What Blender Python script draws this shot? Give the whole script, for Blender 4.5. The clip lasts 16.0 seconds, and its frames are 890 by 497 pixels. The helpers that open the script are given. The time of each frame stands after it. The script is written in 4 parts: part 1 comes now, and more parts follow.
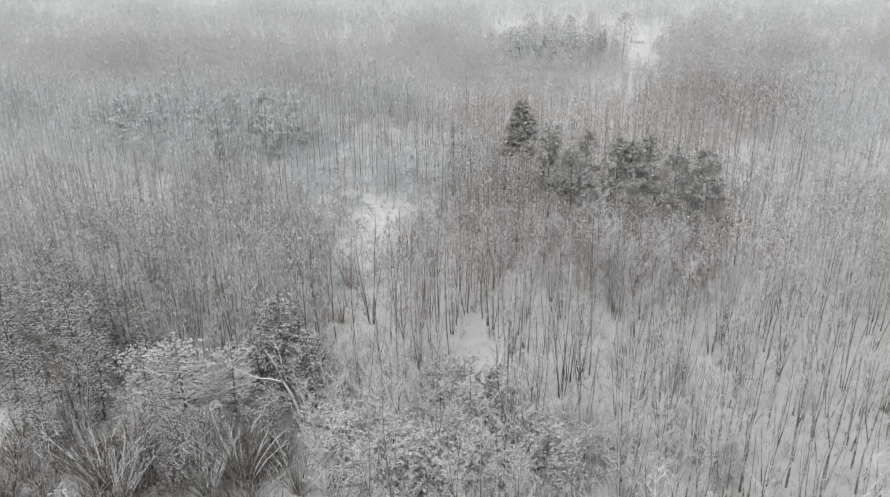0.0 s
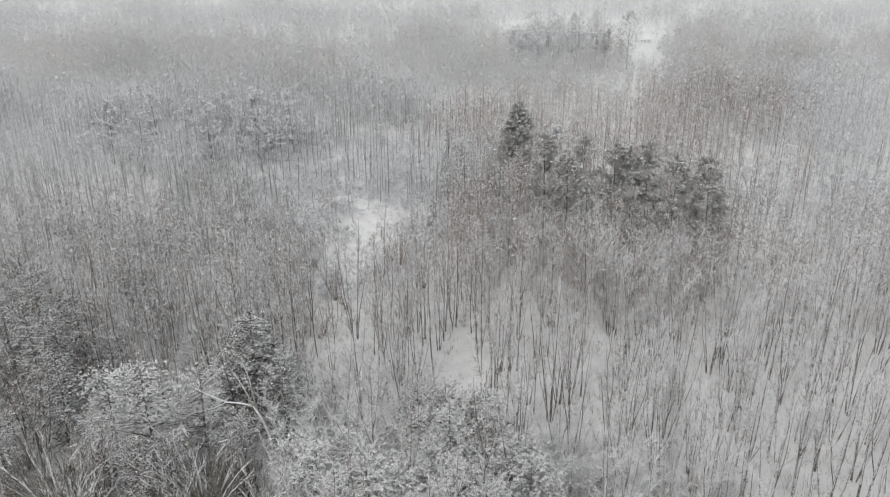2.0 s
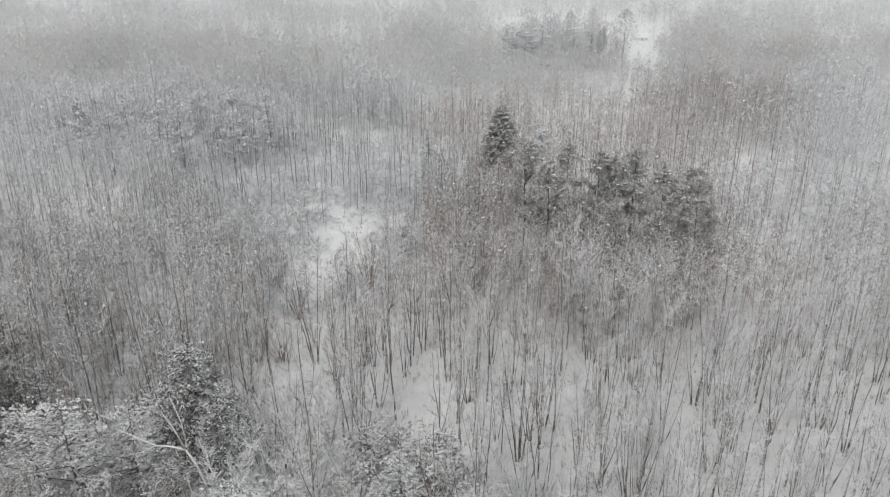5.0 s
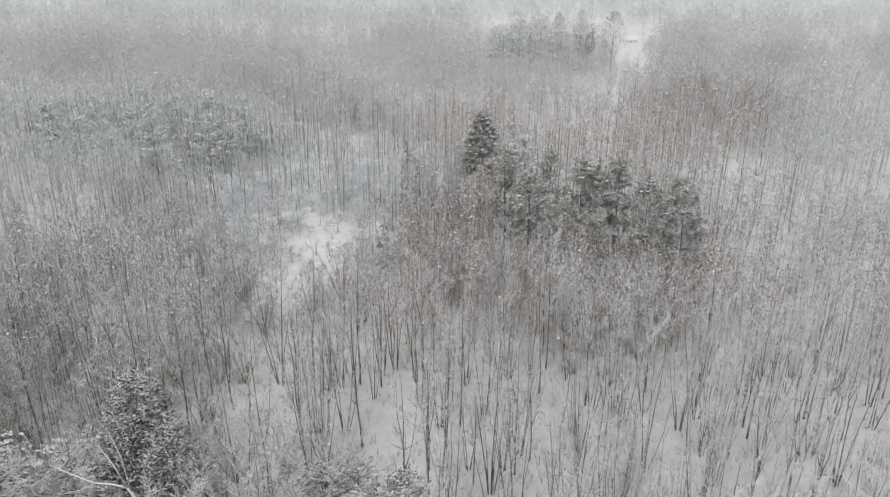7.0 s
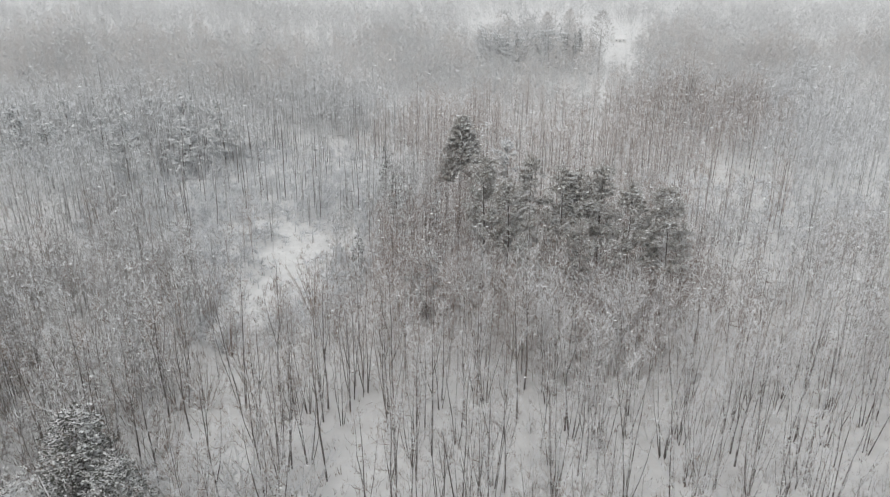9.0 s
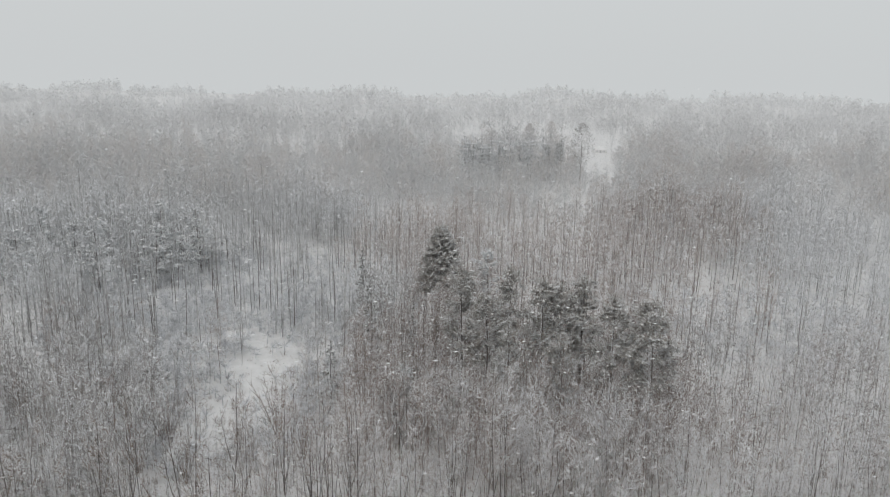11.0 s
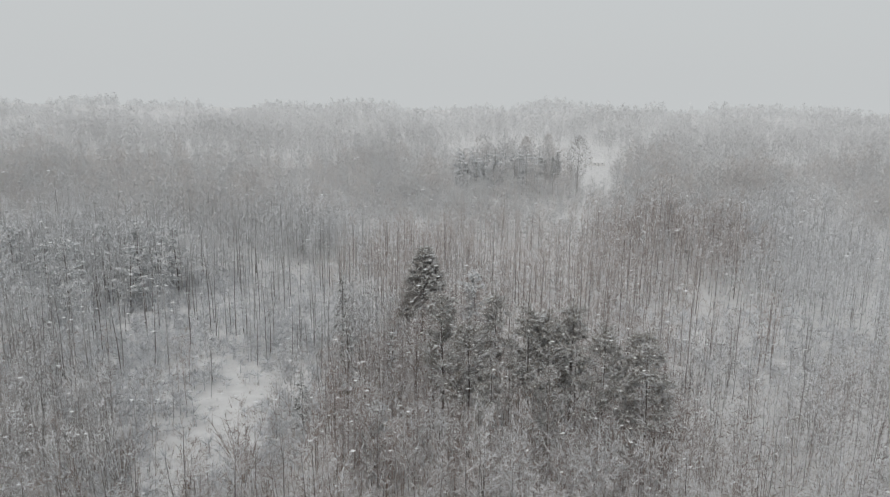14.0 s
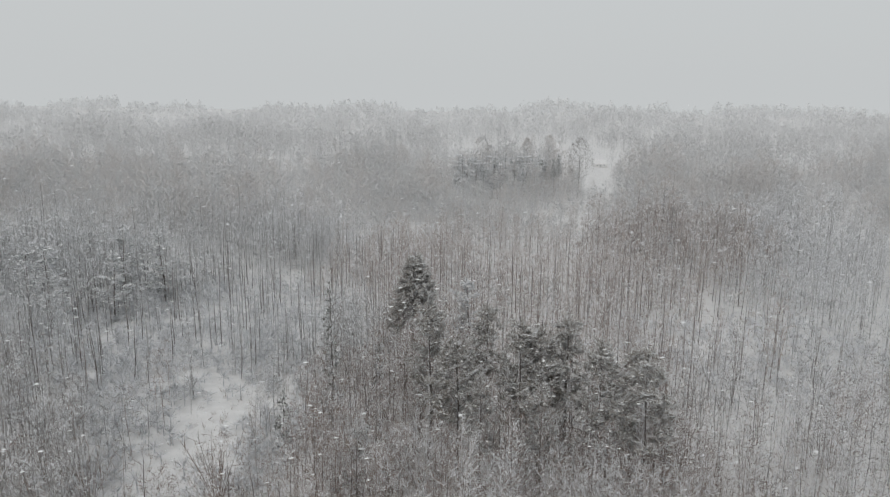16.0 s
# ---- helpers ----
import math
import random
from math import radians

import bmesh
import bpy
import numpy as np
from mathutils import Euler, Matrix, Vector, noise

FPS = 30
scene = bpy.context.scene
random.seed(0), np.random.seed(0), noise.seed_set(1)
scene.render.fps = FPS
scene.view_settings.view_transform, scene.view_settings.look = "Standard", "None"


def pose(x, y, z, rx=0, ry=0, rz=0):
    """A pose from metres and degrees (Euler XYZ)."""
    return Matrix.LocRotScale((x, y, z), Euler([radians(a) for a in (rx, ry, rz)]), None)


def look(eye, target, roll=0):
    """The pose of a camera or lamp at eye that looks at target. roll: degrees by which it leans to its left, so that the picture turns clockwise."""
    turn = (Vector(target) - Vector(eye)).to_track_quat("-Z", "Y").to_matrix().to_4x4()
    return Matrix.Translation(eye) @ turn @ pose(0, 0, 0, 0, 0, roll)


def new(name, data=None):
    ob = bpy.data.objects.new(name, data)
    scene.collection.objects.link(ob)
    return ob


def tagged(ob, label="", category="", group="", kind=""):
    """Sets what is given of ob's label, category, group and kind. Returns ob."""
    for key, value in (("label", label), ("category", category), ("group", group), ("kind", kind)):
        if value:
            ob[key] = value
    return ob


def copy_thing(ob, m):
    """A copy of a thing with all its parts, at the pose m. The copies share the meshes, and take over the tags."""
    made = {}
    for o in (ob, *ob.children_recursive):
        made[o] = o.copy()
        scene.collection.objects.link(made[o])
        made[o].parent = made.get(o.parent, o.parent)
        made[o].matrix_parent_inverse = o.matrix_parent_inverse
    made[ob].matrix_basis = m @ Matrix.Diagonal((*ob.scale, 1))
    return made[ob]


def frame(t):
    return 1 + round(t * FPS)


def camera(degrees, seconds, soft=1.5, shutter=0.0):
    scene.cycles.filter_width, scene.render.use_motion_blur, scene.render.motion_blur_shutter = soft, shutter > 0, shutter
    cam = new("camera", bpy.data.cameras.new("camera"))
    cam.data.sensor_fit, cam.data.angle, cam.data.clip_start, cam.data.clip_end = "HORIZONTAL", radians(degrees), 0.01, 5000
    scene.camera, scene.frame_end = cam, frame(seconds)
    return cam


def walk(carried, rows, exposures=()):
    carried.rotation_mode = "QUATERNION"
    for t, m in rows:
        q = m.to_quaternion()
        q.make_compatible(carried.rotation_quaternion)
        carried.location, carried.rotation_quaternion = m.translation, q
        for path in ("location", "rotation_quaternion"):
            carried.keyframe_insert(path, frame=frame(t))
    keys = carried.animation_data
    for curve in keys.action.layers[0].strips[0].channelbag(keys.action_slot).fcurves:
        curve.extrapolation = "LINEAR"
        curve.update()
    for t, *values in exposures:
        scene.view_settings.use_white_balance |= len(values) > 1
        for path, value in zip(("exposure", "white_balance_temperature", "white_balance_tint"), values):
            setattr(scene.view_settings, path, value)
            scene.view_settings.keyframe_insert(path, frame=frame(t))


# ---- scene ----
cam = camera(62.1, 16.0, soft=1.1)
PATH = [
    (0, (0.743, 0.248, 54.423), (0.726, 2.117, 53.711), 0.1),
    (0.5, (1.458, 1.538, 54.502), (1.435, 3.407, 53.789), 0.0),
    (1, (2.135, 2.929, 54.552), (2.108, 4.797, 53.839), 0.0),
    (1.5, (2.91, 4.34, 54.557), (2.878, 6.207, 53.842), 0.0),
    (2, (3.717, 5.783, 54.682), (3.682, 7.65, 53.964), 0.1),
    (2.5, (4.526, 7.216, 54.741), (4.488, 9.081, 54.02), 0.1),
    (3, (5.219, 8.592, 54.75), (5.18, 10.457, 54.027), 0.2),
    (3.5, (5.886, 10.047, 54.84), (5.85, 11.912, 54.117), 0.2),
    (4, (6.623, 11.588, 54.887), (6.587, 13.451, 54.161), 0.3),
    (6.5, (10.167, 18.871, 54.574), (10.147, 20.734, 53.847), 0.5),
    (7, (10.604, 20.411, 54.562), (10.595, 22.275, 53.838), 0.7),
    (7.5, (11.216, 22.118, 54.606), (11.214, 23.982, 53.88), 0.8),
    (8, (12.072, 23.738, 54.65), (12.071, 25.602, 53.924), 0.7),
    (10.3, (14.222, 29.314, 54.982), (14.26, 31.177, 54.253), 0.9),
    (10.5, (14.414, 29.869, 54.859), (14.455, 31.752, 54.186), 1.0),
    (11, (14.808, 31.022, 54.804), (14.855, 32.969, 54.346), 1.2),
    (11.5, (15.375, 32.461, 54.925), (15.424, 34.412, 54.49), 1.1),
    (12, (15.932, 33.963, 54.965), (15.982, 35.915, 54.533), 0.9),
    (12.5, (16.508, 35.282, 54.904), (16.555, 37.235, 54.472), 1.0),
    (13, (17.202, 36.721, 54.946), (17.249, 38.674, 54.516), 0.8),
    (13.5, (17.761, 38.038, 54.905), (17.809, 39.991, 54.477), 0.9),
    (14, (18.375, 39.455, 54.894), (18.419, 41.409, 54.468), 0.9),
    (14.5, (18.921, 40.972, 54.978), (18.963, 42.926, 54.552), 0.9),
    (15, (19.456, 42.514, 55.083), (19.496, 44.468, 54.657), 0.8),
    (15.5, (20.16, 44.087, 55.07), (20.197, 46.041, 54.645), 0.7),
    (16, (20.799, 45.531, 54.913), (20.833, 47.485, 54.49), 0.7),
]
EXPOSURES = [(0.0, 0.4), (10.3, 0.38), (11.3, 0.02), (16.0, 0.0)]
walk(cam, [(t, look(eye, target, roll)) for t, eye, target, roll in PATH], EXPOSURES)

# ---- world and light: overcast snowfall ----
world = bpy.data.worlds.new("overcast_sky")
scene.world = world
world.use_nodes = True
wn, wl = world.node_tree.nodes, world.node_tree.links
wn.clear()
sky = wn.new("ShaderNodeTexSky")
sky.sky_type = "NISHITA"
sky.sun_disc = False
sky.sun_elevation, sky.sun_rotation = radians(34), radians(205)
sky.air_density, sky.dust_density = 1.0, 6.0
sky_mix = wn.new("ShaderNodeMixRGB")
sky_mix.inputs["Fac"].default_value = 0.93
sky_mix.inputs["Color2"].default_value = (5.85, 6.06, 6.14, 1)
sky_bg = wn.new("ShaderNodeBackground")
sky_bg.inputs["Strength"].default_value = 0.1
sky_out = wn.new("ShaderNodeOutputWorld")
wl.new(sky.outputs["Color"], sky_mix.inputs["Color1"])
wl.new(sky_mix.outputs["Color"], sky_bg.inputs["Color"])
wl.new(sky_bg.outputs["Background"], sky_out.inputs["Surface"])

sun = new("sun", bpy.data.lights.new("sun", "SUN"))
sun.data.energy, sun.data.angle, sun.data.color = 0.55, radians(40), (1.0, 0.98, 0.96)
sun.matrix_world = look((0, 0, 200), (30, 60, 100))


# ---- materials ----
def material(name, base, second, scale, rough=0.8, snow=None, bump=0.0, fine=None, spread=0.25):
    """Two-tone noise paint; snow = (threshold, softness) lets snow lie where the surface faces up and to the wind."""
    m = bpy.data.materials.new(name)
    m.use_nodes = True
    n, l = m.node_tree.nodes, m.node_tree.links
    b = n["Principled BSDF"]
    b.inputs["Roughness"].default_value = rough
    b.inputs["Specular IOR Level"].default_value = 0.2
    geo = n.new("ShaderNodeNewGeometry")
    tex = n.new("ShaderNodeTexNoise")
    tex.inputs["Scale"].default_value = scale
    tex.inputs["Detail"].default_value = 5
    l.new(geo.outputs["Position"], tex.inputs["Vector"])
    ramp = n.new("ShaderNodeValToRGB")
    ramp.color_ramp.elements[0].position, ramp.color_ramp.elements[1].position = 0.35, 0.68
    ramp.color_ramp.elements[0].color, ramp.color_ramp.elements[1].color = (*base, 1), (*second, 1)
    l.new(tex.outputs["Fac"], ramp.inputs["Fac"])
    colour = ramp.outputs["Color"]
    # each piece a little lighter or darker than the next
    vary = n.new("ShaderNodeMapRange")
    vary.inputs["To Min"].default_value, vary.inputs["To Max"].default_value = 1 - spread, 1 + spread
    l.new(geo.outputs["Random Per Island"], vary.inputs["Value"])
    hsv = n.new("ShaderNodeHueSaturation")
    l.new(vary.outputs["Result"], hsv.inputs["Value"])
    l.new(colour, hsv.inputs["Color"])
    colour = hsv.outputs["Color"] if fine is None else colour
    if snow:
        wind = n.new("ShaderNodeVectorMath")
        wind.operation = "DOT_PRODUCT"
        wind.inputs[1].default_value = (-0.35, -0.25, 0.9)
        l.new(geo.outputs["Normal"], wind.inputs[0])
        patch = n.new("ShaderNodeTexNoise")
        patch.inputs["Scale"].default_value = snow[2] if len(snow) > 2 else 1.7
        patch.inputs["Detail"].default_value = 3
        l.new(geo.outputs["Position"], patch.inputs["Vector"])
        add = n.new("ShaderNodeMath")
        add.operation = "ADD"
        l.new(wind.outputs["Value"], add.inputs[0])
        l.new(patch.outputs["Fac"], add.inputs[1])
        lie = n.new("ShaderNodeMapRange")
        lie.inputs["From Min"].default_value = snow[0] + 0.5
        lie.inputs["From Max"].default_value = snow[0] + 0.5 + snow[1]
        l.new(add.outputs["Value"], lie.inputs["Value"])
        mix = n.new("ShaderNodeMixRGB")
        mix.inputs["Color2"].default_value = (0.80, 0.81, 0.83, 1)
        l.new(lie.outputs["Result"], mix.inputs["Fac"])
        l.new(colour, mix.inputs["Color1"])
        colour = mix.outputs["Color"]
    l.new(colour, b.inputs["Base Color"])
    if bump:
        bm = n.new("ShaderNodeBump")
        bm.inputs["Strength"].default_value, bm.inputs["Distance"].default_value = bump, 0.2
        l.new(tex.outputs["Fac"], bm.inputs["Height"])
        l.new(bm.outputs["Normal"], b.inputs["Normal"])
    return m


M_GROUND = material("ground_snow", (0.70, 0.692, 0.688), (0.81, 0.803, 0.799), 0.35, 0.9, None, 0.35, True)
M_SNOW = material("lying_snow", (0.76, 0.756, 0.754), (0.85, 0.847, 0.845), 2.0, 0.9)
M_BARK = material("dark_bark", (0.125, 0.109, 0.099), (0.23, 0.208, 0.192), 6.0, 0.9, (0.32, 0.12, 6.0), 0.3)
M_NEAR = material("snow_dusted_twigs", (0.215, 0.163, 0.135), (0.36, 0.296, 0.256), 3.0, 0.9, (0.30, 0.16, 4.0), spread=0.4)
# trunks beyond the nearest trees, lightened a little for haze
M_STEM = material("grey_trunks", (0.165, 0.147, 0.136), (0.275, 0.252, 0.236), 5.0, 0.9, (0.28, 0.35))
M_TWIG = material("grey_brown_twigs", (0.255, 0.240, 0.227), (0.36, 0.342, 0.328), 3.0, 0.9, (0.28, 0.4), spread=0.2)
# twigs of the further woods, haze already in the colour
M_PALE = material("haze_paled_twigs", (0.41, 0.411, 0.411), (0.53, 0.531, 0.531), 3.0, 0.9, (0.0, 0.45), spread=0.12)
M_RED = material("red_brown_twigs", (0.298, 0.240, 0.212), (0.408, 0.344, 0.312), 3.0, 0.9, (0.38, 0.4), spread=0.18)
# the red-brown twigs again, paled by haze for the back woods
M_BACK_RED = material("haze_brown_twigs", (0.41, 0.354, 0.327), (0.52, 0.460, 0.430), 3.0, 0.9, (0.34, 0.4), spread=0.14)
M_WHIP = material("dark_whips", (0.16, 0.143, 0.120), (0.28, 0.256, 0.226), 4.0, 0.9, (0.16, 0.15, 4.0), spread=0.4)
M_WHITE_TWIG = material("snow_coated_twigs", (0.41, 0.376, 0.352), (0.63, 0.605, 0.582), 3.0, 0.9, (-0.1, 0.4))
M_FROST = material("frosted_brush", (0.395, 0.40, 0.408), (0.55, 0.556, 0.566), 1.0, 0.95, (-0.2, 0.5), spread=0.08)
# grey trunks with the haze before them painted in
M_SOFT = material("haze_grey_trunks", (0.27, 0.258, 0.248), (0.40, 0.387, 0.375), 5.0, 0.9, (0.2, 0.4))
# far twig colours with distance haze mixed in, the horizon's nearly sky-pale
M_FAR = material("far_haze_twigs", (0.58, 0.58, 0.584), (0.65, 0.65, 0.654), 0.02, 0.95, spread=0.05)
M_DIM = material("dim_haze_twigs", (0.66, 0.662, 0.667), (0.73, 0.732, 0.737), 0.02, 0.95, spread=0.04)
M_HORIZON = material("horizon_haze_twigs", (0.76, 0.764, 0.77), (0.80, 0.804, 0.81), 0.01, 0.95, spread=0.03)
M_FAR_GREY = material("far_grey_haze_twigs", (0.56, 0.564, 0.568), (0.65, 0.654, 0.658), 0.03, 0.95, spread=0.06)
M_FAR_RED = material("far_brown_haze_twigs", (0.57, 0.550, 0.540), (0.67, 0.648, 0.637), 0.03, 0.95, spread=0.06)
# needles of the middle pines and tall spruce, lightened for intervening haze
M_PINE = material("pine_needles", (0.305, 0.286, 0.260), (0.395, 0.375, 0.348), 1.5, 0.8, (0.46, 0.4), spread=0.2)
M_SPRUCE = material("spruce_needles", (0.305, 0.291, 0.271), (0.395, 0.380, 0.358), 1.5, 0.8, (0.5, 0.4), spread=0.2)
M_DARK = material("dark_needles", (0.105, 0.107, 0.093), (0.185, 0.185, 0.166), 1.5, 0.75, (0.38, 0.35), spread=0.3)
# needles of the distant pines: haze in the base colour, snow on top
M_FAR_PINE = material("snowy_haze_needles", (0.29, 0.302, 0.306), (0.39, 0.402, 0.406), 1.5, 0.85, (0.34, 0.3), spread=0.15)
M_HAZE_PINE = material("pale_haze_needles", (0.37, 0.379, 0.382), (0.48, 0.489, 0.492), 1.5, 0.85, (0.24, 0.3), spread=0.15)
M_CEDAR = material("cedar_foliage", (0.125, 0.112, 0.090), (0.235, 0.215, 0.182), 1.5, 0.75, (0.17, 0.3, 2.2), spread=0.3)
M_BROWN = material("brown_foliage", (0.130, 0.100, 0.085), (0.220, 0.182, 0.160), 1.5, 0.8, (0.3, 0.35))
M_FLAKE = material("snowflake", (0.76, 0.77, 0.78), (0.80, 0.80, 0.81), 1.0, 0.95)
M_WALL = material("white_painted_boards", (0.74, 0.73, 0.72), (0.82, 0.81, 0.80), 2.0, 0.85)
M_DOOR = material("grey_painted_wood", (0.38, 0.38, 0.38), (0.46, 0.46, 0.46), 2.0, 0.6)
M_GLASS = material("dusty_glass", (0.22, 0.23, 0.24), (0.28, 0.29, 0.30), 2.0, 0.15)

rng = np.random.default_rng(7)


# ---- geometry helpers: arrays of vertices and triangles ----
def join(bits):
    vs, fs, n = [], [], 0
    for v, f in bits:
        vs.append(v)
        fs.append(f + n)
        n += len(v)
    return np.concatenate(vs), np.concatenate(fs)


def to_mesh(name, geo, mat, smooth=False, index=None):
    v, f = geo
    me = bpy.data.meshes.new(name)
    me.vertices.add(len(v))
    me.vertices.foreach_set("co", np.ascontiguousarray(v, np.float32).ravel())
    me.loops.add(len(f) * 3)
    me.loops.foreach_set("vertex_index", np.ascontiguousarray(f, np.int32).ravel())
    me.polygons.add(len(f))
    me.polygons.foreach_set("loop_start", np.arange(0, 3 * len(f), 3, dtype=np.int32))
    me.polygons.foreach_set("use_smooth", np.full(len(f), smooth))
    me.update()
    for m in mat if isinstance(mat, (list, tuple)) else [mat]:
        me.materials.append(m)
    if index is not None:
        me.polygons.foreach_set("material_index", np.ascontiguousarray(index, np.int32))
    me.validate()
    return me


def part(name, geo, mat, parent, label="", smooth=False):
    ob = new(name, to_mesh(name, geo, mat, smooth))
    ob.parent = parent
    if label:
        ob["label"] = label
    return ob


def stuff(name, geo, mat, label, category, index=None):
    return tagged(new(name, to_mesh(name, geo, mat, False, index)), label, category, kind="stuff")


def across(d):
    """Two unit vectors square to each row of d."""
    d = d / np.maximum(np.linalg.norm(d, axis=1, keepdims=True), 1e-9)
    ref = np.where(np.abs(d[:, 2:3]) > 0.9, np.array([[1.0, 0, 0]]), np.array([[0, 0, 1.0]]))
    u = np.cross(d, ref)
    u /= np.maximum(np.linalg.norm(u, axis=1, keepdims=True), 1e-9)
    return u, np.cross(d, u)


def tubes(segs, sides=3):
    """Tapered prisms from rows x0 y0 z0 x1 y1 z1 r0 r1."""
    s = np.asarray(segs, float).reshape(-1, 8)
    n = len(s)
    u, w = across(s[:, 3:6] - s[:, :3])
    a = np.arange(sides) * 2 * np.pi / sides + 0.5
    ring = np.cos(a)[None, :, None] * u[:, None] + np.sin(a)[None, :, None] * w[:, None]
    lo = s[:, None, :3] + ring * s[:, 6, None, None]
    hi = s[:, None, 3:6] + ring * s[:, 7, None, None]
    v = np.concatenate([lo, hi], 1).reshape(-1, 3)
    k = np.arange(sides)
    k2 = (k + 1) % sides
    quad = np.concatenate([np.stack([k, k + sides, k2], 1), np.stack([k2, k + sides, k2 + sides], 1)])
    f = (np.arange(n)[:, None, None] * 2 * sides + quad[None]).reshape(-1, 3)
    return v, f


def spikes(segs):
    """Three-sided spikes from rows x0 y0 z0 x1 y1 z1 r0."""
    s = np.asarray(segs, float).reshape(-1, 7)
    n = len(s)
    u, w = across(s[:, 3:6] - s[:, :3])
    a = np.arange(3) * 2 * np.pi / 3 + 0.5
    ring = np.cos(a)[None, :, None] * u[:, None] + np.sin(a)[None, :, None] * w[:, None]
    v = np.concatenate([s[:, None, :3] + ring * s[:, 6, None, None], s[:, None, 3:6]], 1).reshape(-1, 3)
    f = (np.arange(n)[:, None, None] * 4 + np.array([[0, 3, 1], [1, 3, 2], [2, 3, 0]])[None]).reshape(-1, 3)
    return v, f


def slivers(segs, r):
    """Fine twigs: one thin blade each, turned at random, from rows x0 y0 z0 x1 y1 z1 r0."""
    s = np.asarray(segs, float).reshape(-1, 7)
    n = len(s)
    u, w = across(s[:, 3:6] - s[:, :3])
    a = r.uniform(0, 2 * np.pi, n)[:, None]
    side = (np.cos(a) * u + np.sin(a) * w) * s[:, 6:7]
    v = np.stack([s[:, :3] - side, s[:, :3] + side, s[:, 3:6]], 1).reshape(-1, 3)
    return v, np.arange(3 * n).reshape(-1, 3)


def pads(centres, size, flat, r, wave=0.25):
    """Uneven caps of snow: a jittered four-sided mound each, lying on what bears it."""
    c = np.asarray(centres, float)
    n = len(c)
    ang = r.uniform(0, 2 * np.pi, n)[:, None] + np.arange(4) * np.pi / 2 + r.uniform(-0.4, 0.4, (n, 4))
    rad = size[:, None] * r.uniform(0.6, 1.3, (n, 4))
    v = np.zeros((n, 5, 3))
    v[:, :4, 0], v[:, :4, 1] = np.cos(ang) * rad, np.sin(ang) * rad
    v[:, :4, 2] = r.uniform(-wave, wave, (n, 4)) * size[:, None] - (size * flat * 0.4)[:, None]
    v[:, 4, 2] = size * flat * r.uniform(0.7, 1.2, n)
    v[:, 4, :2] += r.uniform(-0.3, 0.3, (n, 2)) * size[:, None]
    v += c[:, None]
    mound = np.array([[0, 1, 4], [1, 2, 4], [2, 3, 4], [3, 0, 4]])
    f = (np.arange(n)[:, None, None] * 5 + mound[None]).reshape(-1, 3)
    return v.reshape(-1, 3), f


def tufts(centres, size, r, count=5, up=0.35, out=None, fat=0.16):
    """Frayed clumps of needles: spikes that fan from each centre."""
    c = np.repeat(np.asarray(centres, float), count, 0)
    s = np.repeat(size, count)
    d = r.normal(0, 1, (len(c), 3))
    if out is not None:
        d += 1.2 * np.repeat(out, count, 0)
    d[:, 2] = d[:, 2] * 0.6 + up
    d /= np.linalg.norm(d, axis=1, keepdims=True)
    s = s * r.uniform(0.7, 1.25, len(c))
    return spikes(np.concatenate([c - d * s[:, None] * 0.25, c + d * s[:, None], s[:, None] * fat], 1))


def scatter(geo, places, turns, scales, heights=None):
    """Copies of a piece of geometry at many places, joined."""
    v, f = geo
    n, m = len(places), len(v)
    c, s = np.cos(turns)[:, None], np.sin(turns)[:, None]
    h = scales if heights is None else heights
    x = (v[None, :, 0] * c - v[None, :, 1] * s) * scales[:, None] + places[:, 0:1]
    y = (v[None, :, 0] * s + v[None, :, 1] * c) * scales[:, None] + places[:, 1:2]
    z = v[None, :, 2] * h[:, None] + places[:, 2:3]
    return np.stack([x, y, z], 2).reshape(-1, 3), (np.arange(n)[:, None, None] * m + f[None]).reshape(-1, 3)


# ---- ground ----
def lie(x, y):
    """Height of the ground: soft swells, low ridges far off, and a fall beyond them."""
    x, y = np.asarray(x, float), np.asarray(y, float)
    z = 0.35 * np.sin(x * 0.11 + 1.3) * np.cos(y * 0.083) + 0.2 * np.sin(x * 0.31 + y * 0.23) + 0.12 * np.sin(x * 0.71 - y * 0.57 + 2)
    far = np.clip((y - 620) / 700, 0, 1)
    ridge = far * far * (3 - 2 * far) * (9 + 6 * np.sin(x * 0.017 + 1.2 + 0.002 * y) + 4 * np.sin(x * 0.041 + 0.004 * y) + 3 * np.sin(x * 0.0045))
    return z + ridge - 85 * np.clip((y - 1300) / 2700, 0, 1)


def build_ground():
    xs = np.concatenate([np.linspace(-3000, -160, 36), np.linspace(-155, 155, 110), np.linspace(160, 3000, 36)])
    ys = np.concatenate([np.linspace(-1500, -60, 16), np.linspace(-50, 320, 130), np.linspace(326, 900, 50), np.linspace(930, 4200, 50)])
    gx, gy = np.meshgrid(xs, ys)
    v = np.stack([gx, gy, lie(gx, gy)], 2)
    near = (np.abs(gx) < 155) & (gy > -50) & (gy < 320)
    v[..., 2] += near * rng.normal(0, 0.05, gx.shape)
    nx, ny = len(xs), len(ys)
    i = (np.arange(ny - 1)[:, None] * nx + np.arange(nx - 1)[None]).ravel()
    f = np.concatenate([np.stack([i, i + 1, i + nx + 1], 1), np.stack([i, i + nx + 1, i + nx], 1)])
    tagged(new("ground", to_mesh("ground", (v.reshape(-1, 3), f), M_GROUND, True)), "flat forest floor under fresh uneven snow", "ground", kind="structure")


build_ground()


